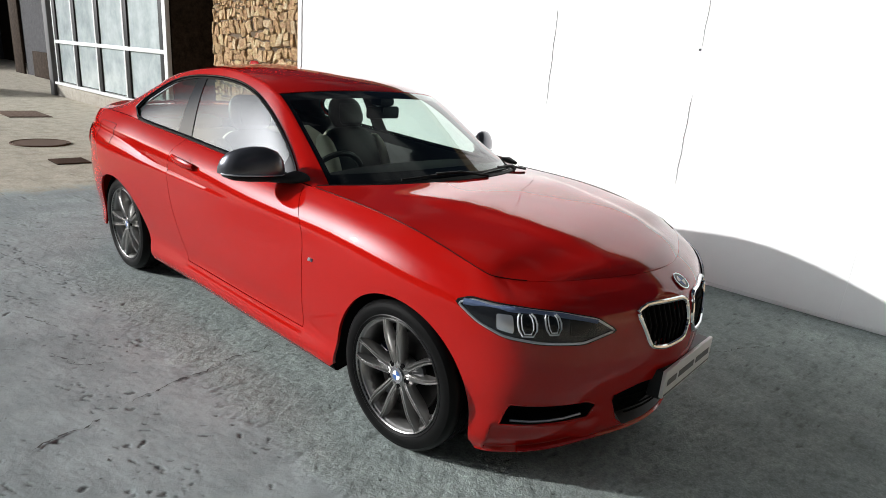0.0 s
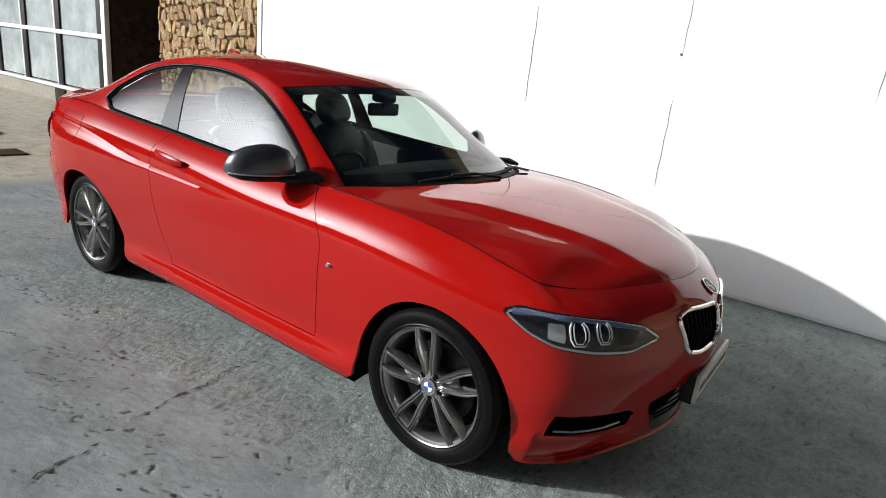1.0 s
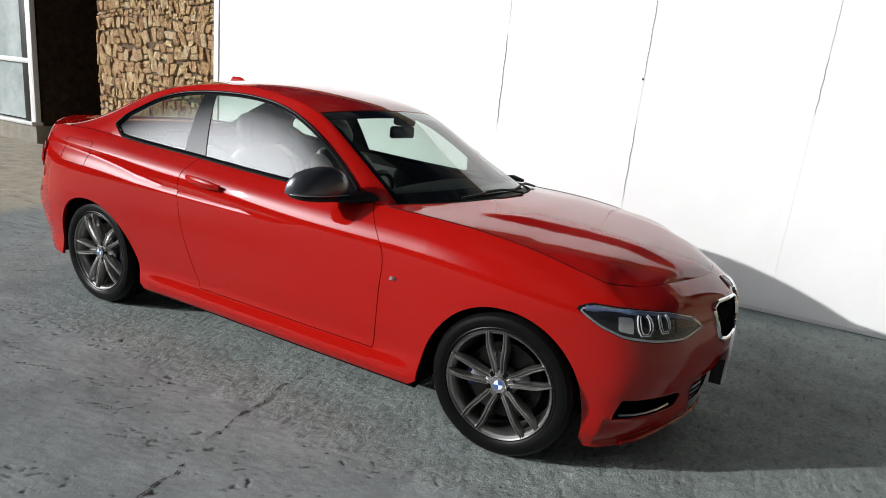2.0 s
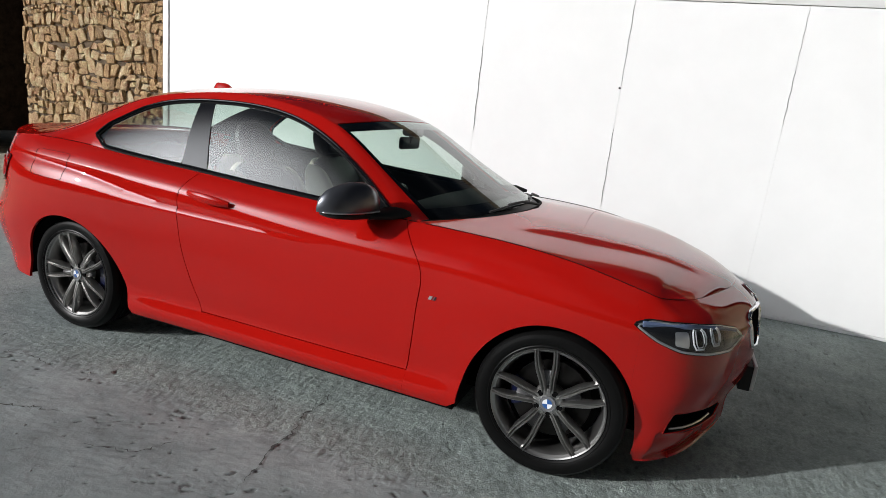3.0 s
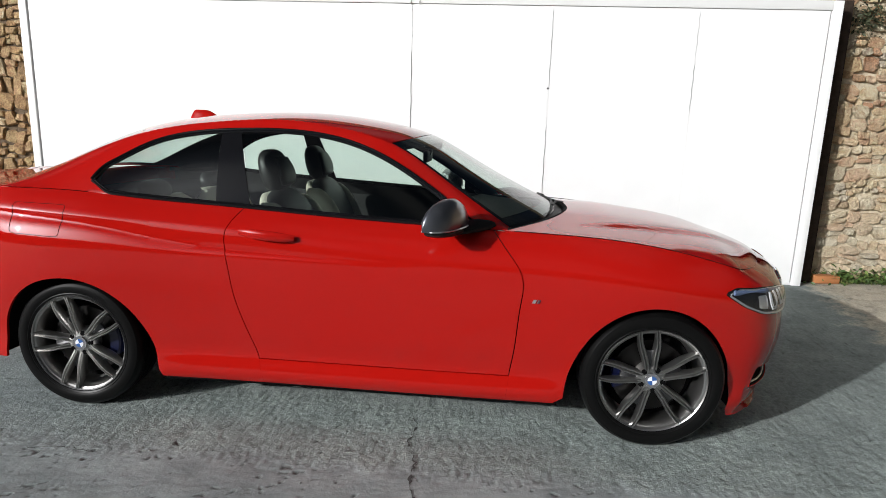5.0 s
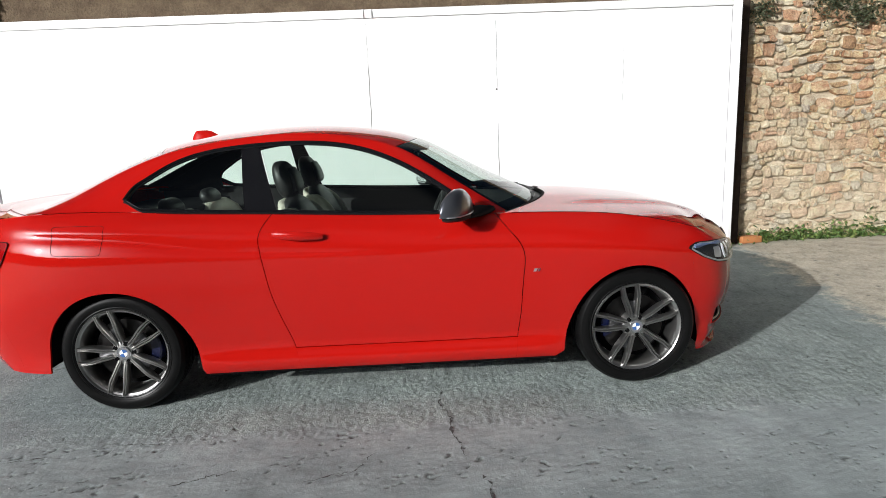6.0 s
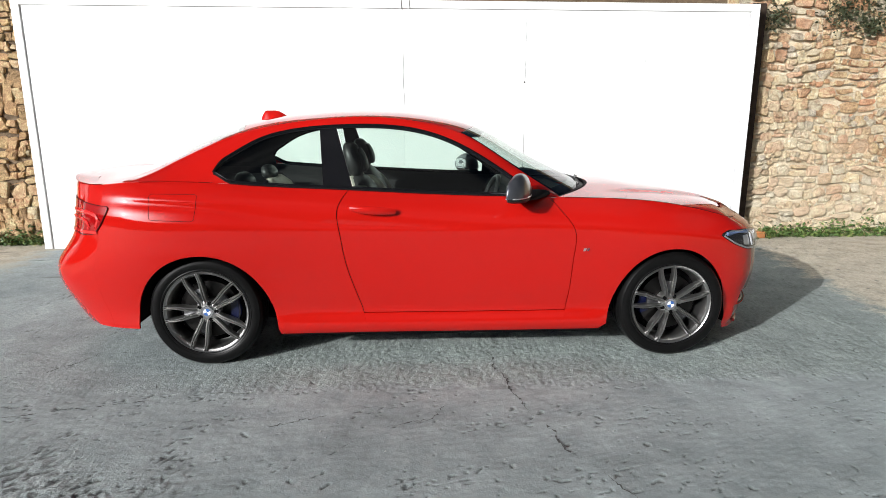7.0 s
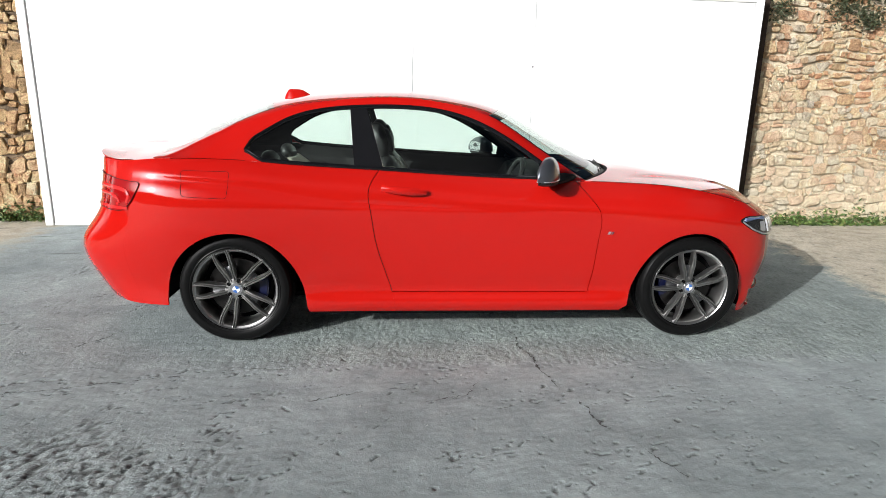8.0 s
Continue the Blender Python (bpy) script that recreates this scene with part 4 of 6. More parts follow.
head = np.array([top_skin(x, S2 * 0.94) for x in np.linspace(0.09, -1.145, 16)]) - np.array([0, 0, 0.025])
part("headliner", grid_mesh(head, flip=True), LINER, car, "dark cloth headliner")
for sign in (-1, 1):
    G = np.array([top_skin(x, sign * np.linspace(0.78 + 0.18 * float(smooth(0.06, 0.16, x)), 0.99, 3)) for x in np.linspace(0.60, -1.74, 50)]) - np.array([0, 0, 0.020])
    part("roof_lining", grid_mesh(G, flip=True), BLACK, car)
# dark bands of the screens
def band(name, xs, ss, off):
    G = np.array([top_skin(x, np.asarray(ss)) for x in xs]) - np.array([0, 0, off])
    return part(name, grid_mesh(G), BLACK_GLOSS, car)


band("windscreen_band", np.linspace(0.675, 0.615, 6), S2 * 0.975, 0.004)
band("windscreen_band", np.linspace(0.165, 0.105, 6), S2 * 0.97, 0.004)
band("rear_window_band", np.linspace(-1.12, -1.165, 5), S2 * 0.93, 0.003)
band("rear_window_band", np.linspace(-1.70, -1.75, 5), S2 * 0.95, 0.003)
for sign in (-1, 1):
    band("windscreen_band", np.linspace(0.67, 0.105, 26), np.linspace(0.955, 0.985, 4) * sign, 0.004)
    band("rear_window_band", np.linspace(-1.13, -1.74, 20), np.linspace(0.88, 0.94, 4) * sign, 0.003)

for sign in (-1, 1):
    sd = both if sign < 0 else (lambda P: P)
    xs = np.linspace(0.70, -1.75, 40)
    G = np.array([shell(u_of(x), np.linspace(0.25 + 0.47 * float(smooth(-0.86, -0.92, x)), float(CREST(x)) - 0.004, 10)) - np.stack([np.zeros(10), np.r_[np.linspace(0.07, 0.05, 8), 0.035, 0.012], np.zeros(10)], 1) for x in xs])
    part("door_lining", grid_mesh(sd(G), flip=sign < 0), LEATHER, car, "black door lining")
    for xc, ra in ((1.335, 0.392), (-1.345, 0.412)):
        th = np.linspace(math.pi * 1.06, -0.06 * math.pi, 30)
        G = []
        for q in th:
            x, z = xc + ra * math.cos(q), 0.25 + 0.42 * math.sin(q)
            z = max(z, 0.235) if xc < 0 and x < xc else z
            edge = min(float(shell(u_of(x), max(z, 0.18))[1]) - 0.02, 0.83)
            G.append([(x, y, z) for y in (edge, 0.66, 0.48)])
        G = np.array(G)
        part("wheel_arch_liner", grid_mesh(sd(G), flip=sign > 0), SEAL, car)
        G = np.array([[(xc + r * math.cos(q), 0.48, 0.25 + 1.06 * r * math.sin(q)) for r in (ra, 0.2, 0.0)] for q in th])
        part("wheel_arch_liner", grid_mesh(sd(G)), SEAL, car)
# black floor box, there to stop light leaking up into the body
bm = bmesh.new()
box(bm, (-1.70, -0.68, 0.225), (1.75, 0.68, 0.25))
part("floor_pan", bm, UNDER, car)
# unseen black box added inside the nose, blocking light behind the grille
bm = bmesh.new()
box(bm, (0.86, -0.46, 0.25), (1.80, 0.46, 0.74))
part("engine_bay_blocker", bm, UNDER, car)
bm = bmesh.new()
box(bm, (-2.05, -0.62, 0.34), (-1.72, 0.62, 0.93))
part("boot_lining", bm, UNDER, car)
bm = bmesh.new()
box(bm, (-1.78, -0.66, 0.90), (-1.18, 0.66, 0.975), 0.02)
part("parcel_shelf", bm, DASH, car)

# ---- cabin ----
def sweep(sections):
    """A closed body over rings of points, capped at both ends."""
    bm = bmesh.new()
    rings = [[bm.verts.new(p) for p in s] for s in sections]
    n = len(rings[0])
    for a, b in zip(rings, rings[1:]):
        for k in range(n):
            bm.faces.new((a[k], a[(k + 1) % n], b[(k + 1) % n], b[k]))
    bm.faces.new(rings[0][::-1])
    bm.faces.new(rings[-1])
    bmesh.ops.recalc_face_normals(bm, faces=bm.faces)
    return bm


def rounded(w, h, n=20, p=3.2):
    """A ring like a rounded rectangle, w by h."""
    out = []
    for q in np.linspace(0, 2 * math.pi, n, endpoint=False):
        c, s = math.cos(q), math.sin(q)
        out.append((w / 2 * math.copysign(abs(c) ** (2 / p), c), h / 2 * math.copysign(abs(s) ** (2 / p), s)))
    return out


def seat(y, rear=False):
    cy = y

    def slab(name, keys, mtl, label=""):
        """keys: x, z of the middle, width, thickness, lean in degrees."""
        path = Curve(*[(k, *v) for k, v in enumerate(keys)])
        secs = [[Vector((x + b, cy + a, z)) for a, b in rounded(max(w, 0.02), max(d, 0.015), 28, 2.7)] for x, z, w, d in path(np.linspace(0, len(keys) - 1, 5 * len(keys)))]
        return part(name, sweep(secs), mtl, base, label, smooth=70)

    base = part("seat", sweep([[Vector((x, cy + a, z + b)) for a, b in rounded(w, h)] for x, z, w, h in
                               ((-0.34, 0.44, 0.40, 0.10), (-0.30, 0.45, 0.50, 0.17), (-0.1, 0.46, 0.52, 0.17), (0.1, 0.48, 0.50, 0.16), (0.16, 0.48, 0.42, 0.10))]), CREAM, car, "cream and black leather front seat")
    slab("backrest", ((-0.30, 0.48, 0.42, 0.10), (-0.33, 0.56, 0.50, 0.15), (-0.39, 0.76, 0.53, 0.16), (-0.45, 0.93, 0.48, 0.14), (-0.49, 1.02, 0.34, 0.10), (-0.50, 1.05, 0.16, 0.04)), LEATHER)
    for e in (-1, 1):
        cy = y + e * 0.225
        slab("side_bolster", ((-0.30, 0.52, 0.06, 0.10), (-0.33, 0.58, 0.085, 0.19), (-0.39, 0.76, 0.095, 0.21), (-0.455, 0.93, 0.085, 0.17), (-0.485, 1.00, 0.04, 0.07)), CREAM, "cream leather side bolster")
    cy = y
    slab("back_shell", ((-0.37, 0.50, 0.40, 0.08), (-0.41, 0.60, 0.45, 0.12), (-0.47, 0.80, 0.46, 0.12), (-0.52, 0.97, 0.40, 0.10), (-0.545, 1.03, 0.26, 0.05)), CREAM, "cream leather seat back shell")
    slab("headrest", ((-0.515, 1.04, 0.15, 0.04), (-0.52, 1.065, 0.23, 0.09), (-0.53, 1.13, 0.27, 0.115), (-0.545, 1.195, 0.25, 0.105), (-0.555, 1.235, 0.18, 0.07), (-0.558, 1.248, 0.08, 0.03)), LEATHER, "dark leather headrest")
    slab("headrest_pad", ((-0.472, 1.07, 0.14, 0.03), (-0.464, 1.09, 0.19, 0.04), (-0.474, 1.15, 0.20, 0.04), (-0.50, 1.21, 0.15, 0.03)), LEATHER)
    for dy in (-0.05, 0.05):
        bm = bmesh.new()
        cyl(bm, (-0.50, cy + dy, 0.99), (-0.52, cy + dy, 1.07), 0.006, seg=8)
        part("headrest_post", bm, CHROME, base)


seat(-0.37)
seat(0.37)
for y in (-0.33, 0.33):
    keys = ((-0.98, 0.52, 0.50, 0.10), (-1.0, 0.56, 0.58, 0.17), (-1.08, 0.75, 0.60, 0.17), (-1.16, 0.92, 0.56, 0.14), (-1.19, 0.975, 0.40, 0.07))
    b = part("rear_seat", sweep([[Vector((x + d, y + a, z)) for a, d in rounded(w, t)] for x, z, w, t in keys]), CREAM, car, "cream leather rear seat")
    path = Curve((0, -1.20, 0.965, 0.14, 0.05), (1, -1.21, 0.985, 0.24, 0.09), (2, -1.22, 1.025, 0.25, 0.09), (3, -1.23, 1.055, 0.18, 0.05), (4, -1.232, 1.062, 0.10, 0.02))
    part("headrest", sweep([[Vector((x + d, y + a, z)) for a, d in rounded(w, t, 24, 2.7)] for x, z, w, t in path(np.linspace(0, 4, 18))]), LEATHER, b, smooth=70)
# dashboard, wheel, mirror
keys = ((0.40, 0.80, 0.12), (0.44, 0.84, 0.24), (0.52, 0.86, 0.26), (0.64, 0.87, 0.2), (0.84, 0.88, 0.14))
part("dashboard", sweep([[Vector((x, a, z + b)) for a, b in rounded(1.38, h)] for x, z, h in keys]), DASH, car, "black dashboard")
th = np.linspace(0, 2 * math.pi, 40, endpoint=False)
rim = np.array([(0.30 + 0.07 * math.sin(q), -0.37 + 0.185 * math.cos(q), 0.86 + 0.17 * math.sin(q)) for q in th])
sw = part("steering_wheel", tube(rim, 0.016, closed=True), LEATHER, car, "black leather steering wheel")
bm = bmesh.new()
for q in (math.radians(-90), math.radians(10), math.radians(170)):
    cyl(bm, (0.33, -0.37, 0.855), (0.30 + 0.07 * math.sin(q), -0.37 + 0.18 * math.cos(q), 0.86 + 0.165 * math.sin(q)), 0.022, 0.014, seg=10)
cyl(bm, (0.29, -0.37, 0.87), (0.36, -0.37, 0.84), 0.06, 0.05, seg=20)
part("steering_hub", bm, LEATHER, sw)
bm = bmesh.new()
box(bm, (0.200, -0.075, 1.190), (0.230, 0.165, 1.260), 0.014)
im = part("interior_mirror", bm, BLACK, car, "black interior mirror below the roof")
bm = bmesh.new()
box(bm, (0.20, -0.05, 1.265), (0.30, 0.06, 1.318), 0.02)
cyl(bm, (0.22, 0.03, 1.23), (0.24, 0.02, 1.28), 0.012, seg=10)
part("sensor_housing", bm, BLACK, im)

# ---- nose: lamps, grille, intakes ----
def patch(keys, off, rings=9, n=72, bulge=0.0, shrink=1.0, depth=0.0, cut=0.18):
    """A filled, slightly domed piece over an outline on the nose."""
    L = loop2d(keys, n, cut=cut)
    c = L.mean(0)
    L = c + (L - c) * shrink
    G = []
    for r in np.linspace(1, 0.0, rings):
        G.append(on_nose(c + (L - c) * r, np.full(n, off + bulge * (1 - r * r) - depth * (r < 0.999))))
    return grid_mesh(np.array(G), closed=(False, True))


def mirror_keys(keys, sign):
    return keys if sign < 0 else [(-a, b) for a, b in keys]


def fix(me):
    bm = bmesh.new()
    bm.from_mesh(me)
    bmesh.ops.recalc_face_normals(bm, faces=bm.faces)
    s = sum(f.normal.x * f.calc_area() for f in bm.faces)
    if s < 0:
        bmesh.ops.reverse_faces(bm, faces=bm.faces)
    return bm


def outline(keys, off, n=72, cut=0.18):
    return on_nose(loop2d(keys, n, cut=cut), np.full(n, off))


for sign in (-1, 1):
    K = mirror_keys(LAMP, sign)
    lamp = part("headlight", fix(patch(K, 0.004, cut=0.09)), LAMP_DARK, car, "clear headlight with two ring lights")
    part("headlight_seal", tube(outline(K, 0.002, 96, 0.09), 0.0034, seg=6, closed=True), SEAL, lamp)
    c = np.mean(K, axis=0)
    inner = [(c[0] + (a - c[0]) * 0.955, c[1] + (b - c[1]) * 0.90) for a, b in K]
    part("headlight_bezel", tube(outline(inner, 0.006, 96, 0.09), 0.0048, seg=6, closed=True, squash=(0.6, 1.0)), SILVER, lamp, "bright headlight edge strip")
    for cu, cz, ru, rz in ((0.797, 0.672, 0.033, 0.037), (0.706, 0.675, 0.028, 0.033)):
        s = 1 if sign < 0 else -1
        cz += 0.014
        ringp = [(s * (cu + ru * math.cos(q) * (1 - 0.25 * max(0, math.sin(q)))), cz + rz * math.sin(q)) for q in np.linspace(0, 2 * math.pi, 12, endpoint=False)]
        for k_, wd, m_ in ((1.0, 0.0034, WHITE_ENAMEL), (0.62, 0.0025, WHITE_ENAMEL)):
            U = [(-0.62, 1.0), (-0.9, 0.72), (-1.0, 0.2), (-0.93, -0.4), (-0.55, -0.95), (0.55, -0.95), (0.93, -0.4), (1.0, 0.2), (0.9, 0.72), (0.62, 1.0)]
            P = on_nose(np.array([(s * (cu + ru * k_ * a), cz + rz * (b * (0.6 + 0.4 * k_) + 0.2 * (1 - k_))) for a, b in U]), np.full(10, 0.0105 + 0.002 * (1 - k_)))
            part("ring_light", tube(P, wd, seg=6), m_, lamp, "white U-shaped running light")
        part("lens", fix(patch(ringp, 0.007, rings=5, n=32, bulge=0.004, shrink=0.8)), BLACK_GLOSS, lamp)
    s = 1 if sign < 0 else -1
    for keys, m_, nm in (([(0.905, 0.664), (0.845, 0.655), (0.845, 0.716), (0.905, 0.716)], SILVER, "reflector"), ([(0.645, 0.648), (0.58, 0.648), (0.55, 0.690), (0.640, 0.706)], STEEL, "turn_light")):
        part(nm, fix(patch([(s * a, b) for a, b in keys], 0.006, rings=4, n=24, bulge=0.003, cut=0.07)), m_, lamp)
    # lamp-top strip whose blue stands for the sky mirrored in the cover
    bar = [(1.03, 0.732), (0.84, 0.733), (0.66, 0.717), (0.53, 0.690)]
    P = on_nose(np.array(mirror_keys(bar, sign)), np.full(4, 0.008))
    t = np.linspace(0, 3, 30)
    P = np.stack([np.interp(t, range(4), P[:, k]) for k in range(3)], 1)
    part("sky_brow", tube(P, np.linspace(0.0125, 0.0080, 30), seg=6, squash=(0.6, 1)), mat("sky_brow_blue", (0.12, 0.16, 0.27), 0.15), lamp, "blue strip along the lamp top, coloured as the sky's reflection")
    cover = part("headlight_cover", fix(patch(K, 0.013, bulge=0.006, shrink=0.985, cut=0.09)), CLEAR, lamp)
    cover.visible_shadow = False

    K = mirror_keys(KIDNEY, sign)
    kid = part("grille", tube(outline(K, 0.003, 80, 0.13), 0.0085, seg=8, closed=True, squash=(1.0, 1.15)), CHROME, car, "chrome-rimmed kidney grille with black bars")
    part("grille_backing", fix(patch(K, -0.05)), UNDER, kid)
    L = loop2d(K, 72)
    for k in np.linspace(0.10, 0.90, 9):
        u = L[:, 0].min() + (L[:, 0].max() - L[:, 0].min()) * k
        near = L[np.argsort(np.abs(L[:, 0] - u))[:6]]
        za, zb = near[:, 1].min() + 0.006, near[:, 1].max() - 0.006
        if zb - za > 0.04:
            P = on_nose(np.array([(u, za), (u, (za + zb) / 2), (u, zb)]), np.array([-0.012, -0.004, -0.012]))
            part("grille_bar", tube(P, 0.005, seg=6), SEAL, kid)
    K = mirror_keys(INTAKE, sign)
    intake = part("side_intake", fix(patch(K, -0.07)), UNDER, car, "black side air intake with a thin bright strip")
    L = loop2d(K, 72)
    wall = np.array([on_nose(L, np.full(72, o)) for o in (0.001, -0.008, -0.07)])
    part("intake_rim", grid_mesh(wall, closed=(False, True)), BLACK, intake)
    part("intake_edge", tube(on_nose(L, np.full(72, -0.002)), 0.003, seg=6, closed=True), RED, intake)
    P = on_nose(np.array(mirror_keys([(0.80, 0.290), (0.72, 0.286), (0.65, 0.285), (0.58, 0.286), (0.50, 0.292)], sign)), np.full(5, -0.016))
    part("intake_strip", tube(P, 0.005, seg=6), SILVER, intake)
mouth = part("lower_grille", fix(patch(MOUTH, -0.06)), UNDER, car, "black lower grille")
L = loop2d(MOUTH, 72)
part("intake_rim", grid_mesh(np.array([on_nose(L, np.full(72, o)) for o in (0.001, -0.06)]), closed=(False, True)), BLACK, mouth)
part("intake_edge", tube(on_nose(L, np.full(72, -0.002)), 0.003, seg=6, closed=True), RED, mouth)
for z in (0.22, 0.25, 0.28, 0.31):
    w = 0.19 + (z - 0.172) * 0.9
    P = on_nose(np.array([(u, z) for u in np.linspace(-w, w, 9)]), np.full(9, -0.03))
    part("mesh_bar", tube(P, 0.004, seg=6), UNDER, mouth)
# chin lip
us = np.linspace(-0.72, 0.72, 41)
part("chin_lip", tube(on_nose(np.stack([us, 0.15 + 0 * us], 1), np.full(41, -0.004)), 0.014, seg=8, squash=(1.2, 0.8)), RED, car)
# plate holder with a show plate; the writing is kept as plain bars
bm = bmesh.new()
box(bm, (2.150, -0.195, 0.335), (2.166, 0.315, 0.452), 0.004)
pl = part("show_plate", bm, PLATE, car, "pale show plate with dark lettering bars")
bm = bmesh.new()
box(bm, (2.10, -0.191, 0.325), (2.152, 0.311, 0.445), 0.004)
part("plate_holder", bm, BLACK, pl)
for a, b in ((-0.17, -0.08), (-0.055, 0.105), (0.13, 0.28)):
    bm = bmesh.new()
    box(bm, (2.166, a, 0.383), (2.1675, b, 0.411))
    part("lettering_bar", bm, INK, pl)
bm = bmesh.new()
box(bm, (2.166, -0.188, 0.343), (2.1675, 0.308, 0.350))
part("lettering_bar", bm, INK, pl)


def roundel(name, m, r, parent):
    """A round badge: dark ring, four quarters of white and blue, bright rim."""
    bm = bmesh.new()
    cyl(bm, (0, 0, 0), (0, 0, 0.004), r, r * 0.96, seg=32)
    base = part(name, bm, INK, parent, "round badge with blue and white quarters")
    base.matrix_basis = m
    part("badge_rim", tube(np.array([(r * math.cos(q), r * math.sin(q), 0.003) for q in np.linspace(0, 2 * math.pi, 32, endpoint=False)]), r * 0.07, seg=6, closed=True), CHROME, base)
    for k in range(4):
        bm = bmesh.new()
        vs = [bm.verts.new((0, 0, 0.0052))] + [bm.verts.new((0.62 * r * math.cos(q), 0.62 * r * math.sin(q), 0.0050)) for q in np.linspace(k * math.pi / 2, (k + 1) * math.pi / 2, 9)]
        bm.faces.new(vs)
        part("badge_quarter", bm, WHITE_ENAMEL if k % 2 else BLUE_ENAMEL, base)
    return base


p = on_nose(np.array([0.0, 0.757]), np.array(0.0))
q = on_nose(np.array([0.0, 0.775]), np.array(0.0))
nrm = Vector((q[2] - p[2], 0, p[0] - q[0])).normalized()
roundel("badge", Matrix.Translation(Vector(p) + nrm * 0.002) @ nrm.to_track_quat("Z", "Y").to_matrix().to_4x4(), 0.037, car)

# ---- wheels ----
def make_wheel():
    barrel = [(0.232, 0.086), (0.237, 0.091), (0.240, 0.086), (0.236, 0.080), (0.224, 0.076), (0.216, 0.064), (0.210, 0.03), (0.205, -0.05), (0.215, -0.09), (0.238, -0.10)]
    w = part("wheel", lathe(barrel, 72), ALLOY, car, "dark grey double-spoke alloy wheel")
    tyre = [(0.236, 0.080), (0.242, 0.090), (0.250, 0.094), (0.253, 0.0925), (0.262, 0.0965), (0.280, 0.098), (0.288, 0.0955), (0.298, 0.093), (0.309, 0.082), (0.3145, 0.068), (0.316, 0.058), (0.3165, 0.050), (0.309, 0.048), (0.309, 0.042), (0.3165, 0.040),
            (0.317, 0.006), (0.309, 0.004), (0.309, -0.004), (0.317, -0.006), (0.3165, -0.04), (0.309, -0.042), (0.309, -0.048), (0.3165, -0.05), (0.3145, -0.078), (0.30, -0.105), (0.262, -0.11), (0.236, -0.09)]
    part("tyre", lathe(tyre, 96), TYRE, w, "black low-profile tyre")
    bm = lathe([(0.0, 0.071), (0.046, 0.071), (0.062, 0.066), (0.070, 0.052), (0.070, 0.0), (0, 0.0)], 40)
    part("hub", bm, ALLOY, w)
    bm = lathe([(0.06, 0.012), (0.166, 0.012), (0.168, 0.009), (0.168, -0.012), (0.06, -0.012)], 56)
    part("brake_disc", bm, STEEL, w, "grey steel brake disc")
    # near-black disc added in place of the shade behind the spokes
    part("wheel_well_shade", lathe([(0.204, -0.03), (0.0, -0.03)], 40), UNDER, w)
    spoke_mesh, web_mesh = {}, None
    for k in range(5):
        a0 = math.pi / 2 + k * 2 * math.pi / 5
        for sd in (-1, 1):
            if sd not in spoke_mesh:
                secs = []
                for r, off, half, y0, d in ((0.040, 0.0150, 0.0120, 0.068, 0.034), (0.072, 0.0185, 0.0125, 0.077, 0.038), (0.104, 0.0235, 0.0130, 0.083, 0.042), (0.134, 0.0300, 0.0135, 0.087, 0.044), (0.160, 0.0350, 0.0130, 0.089, 0.042), (0.185, 0.0380, 0.0115, 0.089, 0.036), (0.212, 0.0385, 0.0110, 0.088, 0.028), (0.236, 0.0380, 0.0110, 0.086, 0.020)):
                    m_ = sd * off
                    secs.append([Vector((r, y, m_ + q)) for q, y in ((-half, y0 - d), (-half, y0 - 0.007), (-0.62 * half, y0 + 0.003), (-0.40 * half, y0 + 0.003), (0.0, y0 - 0.008), (0.40 * half, y0 + 0.003), (0.62 * half, y0 + 0.003), (half, y0 - 0.007), (half, y0 - d))])
                spoke_mesh[sd] = sweep(secs)
                me = bpy.data.meshes.new("spoke")
                spoke_mesh[sd].to_mesh(me)
                spoke_mesh[sd].free()
                spoke_mesh[sd] = me
                ob = part("spoke", me, ALLOY, w, smooth=35)
            else:
                ob = new("spoke", spoke_mesh[sd])
                ob.parent = w
            ob.matrix_basis = Matrix.Rotation(-a0, 4, "Y")
        if web_mesh is None:
            bm = bmesh.new()
            lo_, hi_ = [], []
            for r, half, y0 in ((0.045, 0.014, 0.060), (0.085, 0.018, 0.064), (0.118, 0.025, 0.066), (0.136, 0.030, 0.060)):
                lo_.append([Vector((r, y0 - 0.020, q)) for q in (-half, half)])
                hi_.append([Vector((r, y0 - 0.006 * (1 - abs(q)), half * q)) for q in (1, 0.5, 0, -0.5, -1)])
            bm.free()
            bm = sweep([a_ + b_ for a_, b_ in zip(lo_, hi_)])
            ob = part("spoke_web", bm, ALLOY_DARK, w)
            web_mesh = ob.data
        else:
            ob = new("spoke_web", web_mesh)
            ob.parent = w
        ob.matrix_basis = Matrix.Rotation(-a0, 4, "Y")
        a1 = a0 + math.pi / 5
        bm = bmesh.new()
        c, s = 0.050 * math.cos(a1), 0.050 * math.sin(a1)
        cyl(bm, (c, 0.064, s), (c, 0.0722, s), 0.0120, seg=14)
        part("bolt_hole", bm, UNDER, w)
    roundel("cap", Matrix.Translation((0, 0.0745, 0)) @ Matrix.Rotation(-math.pi / 2, 4, "X"), 0.033, w)
    return w


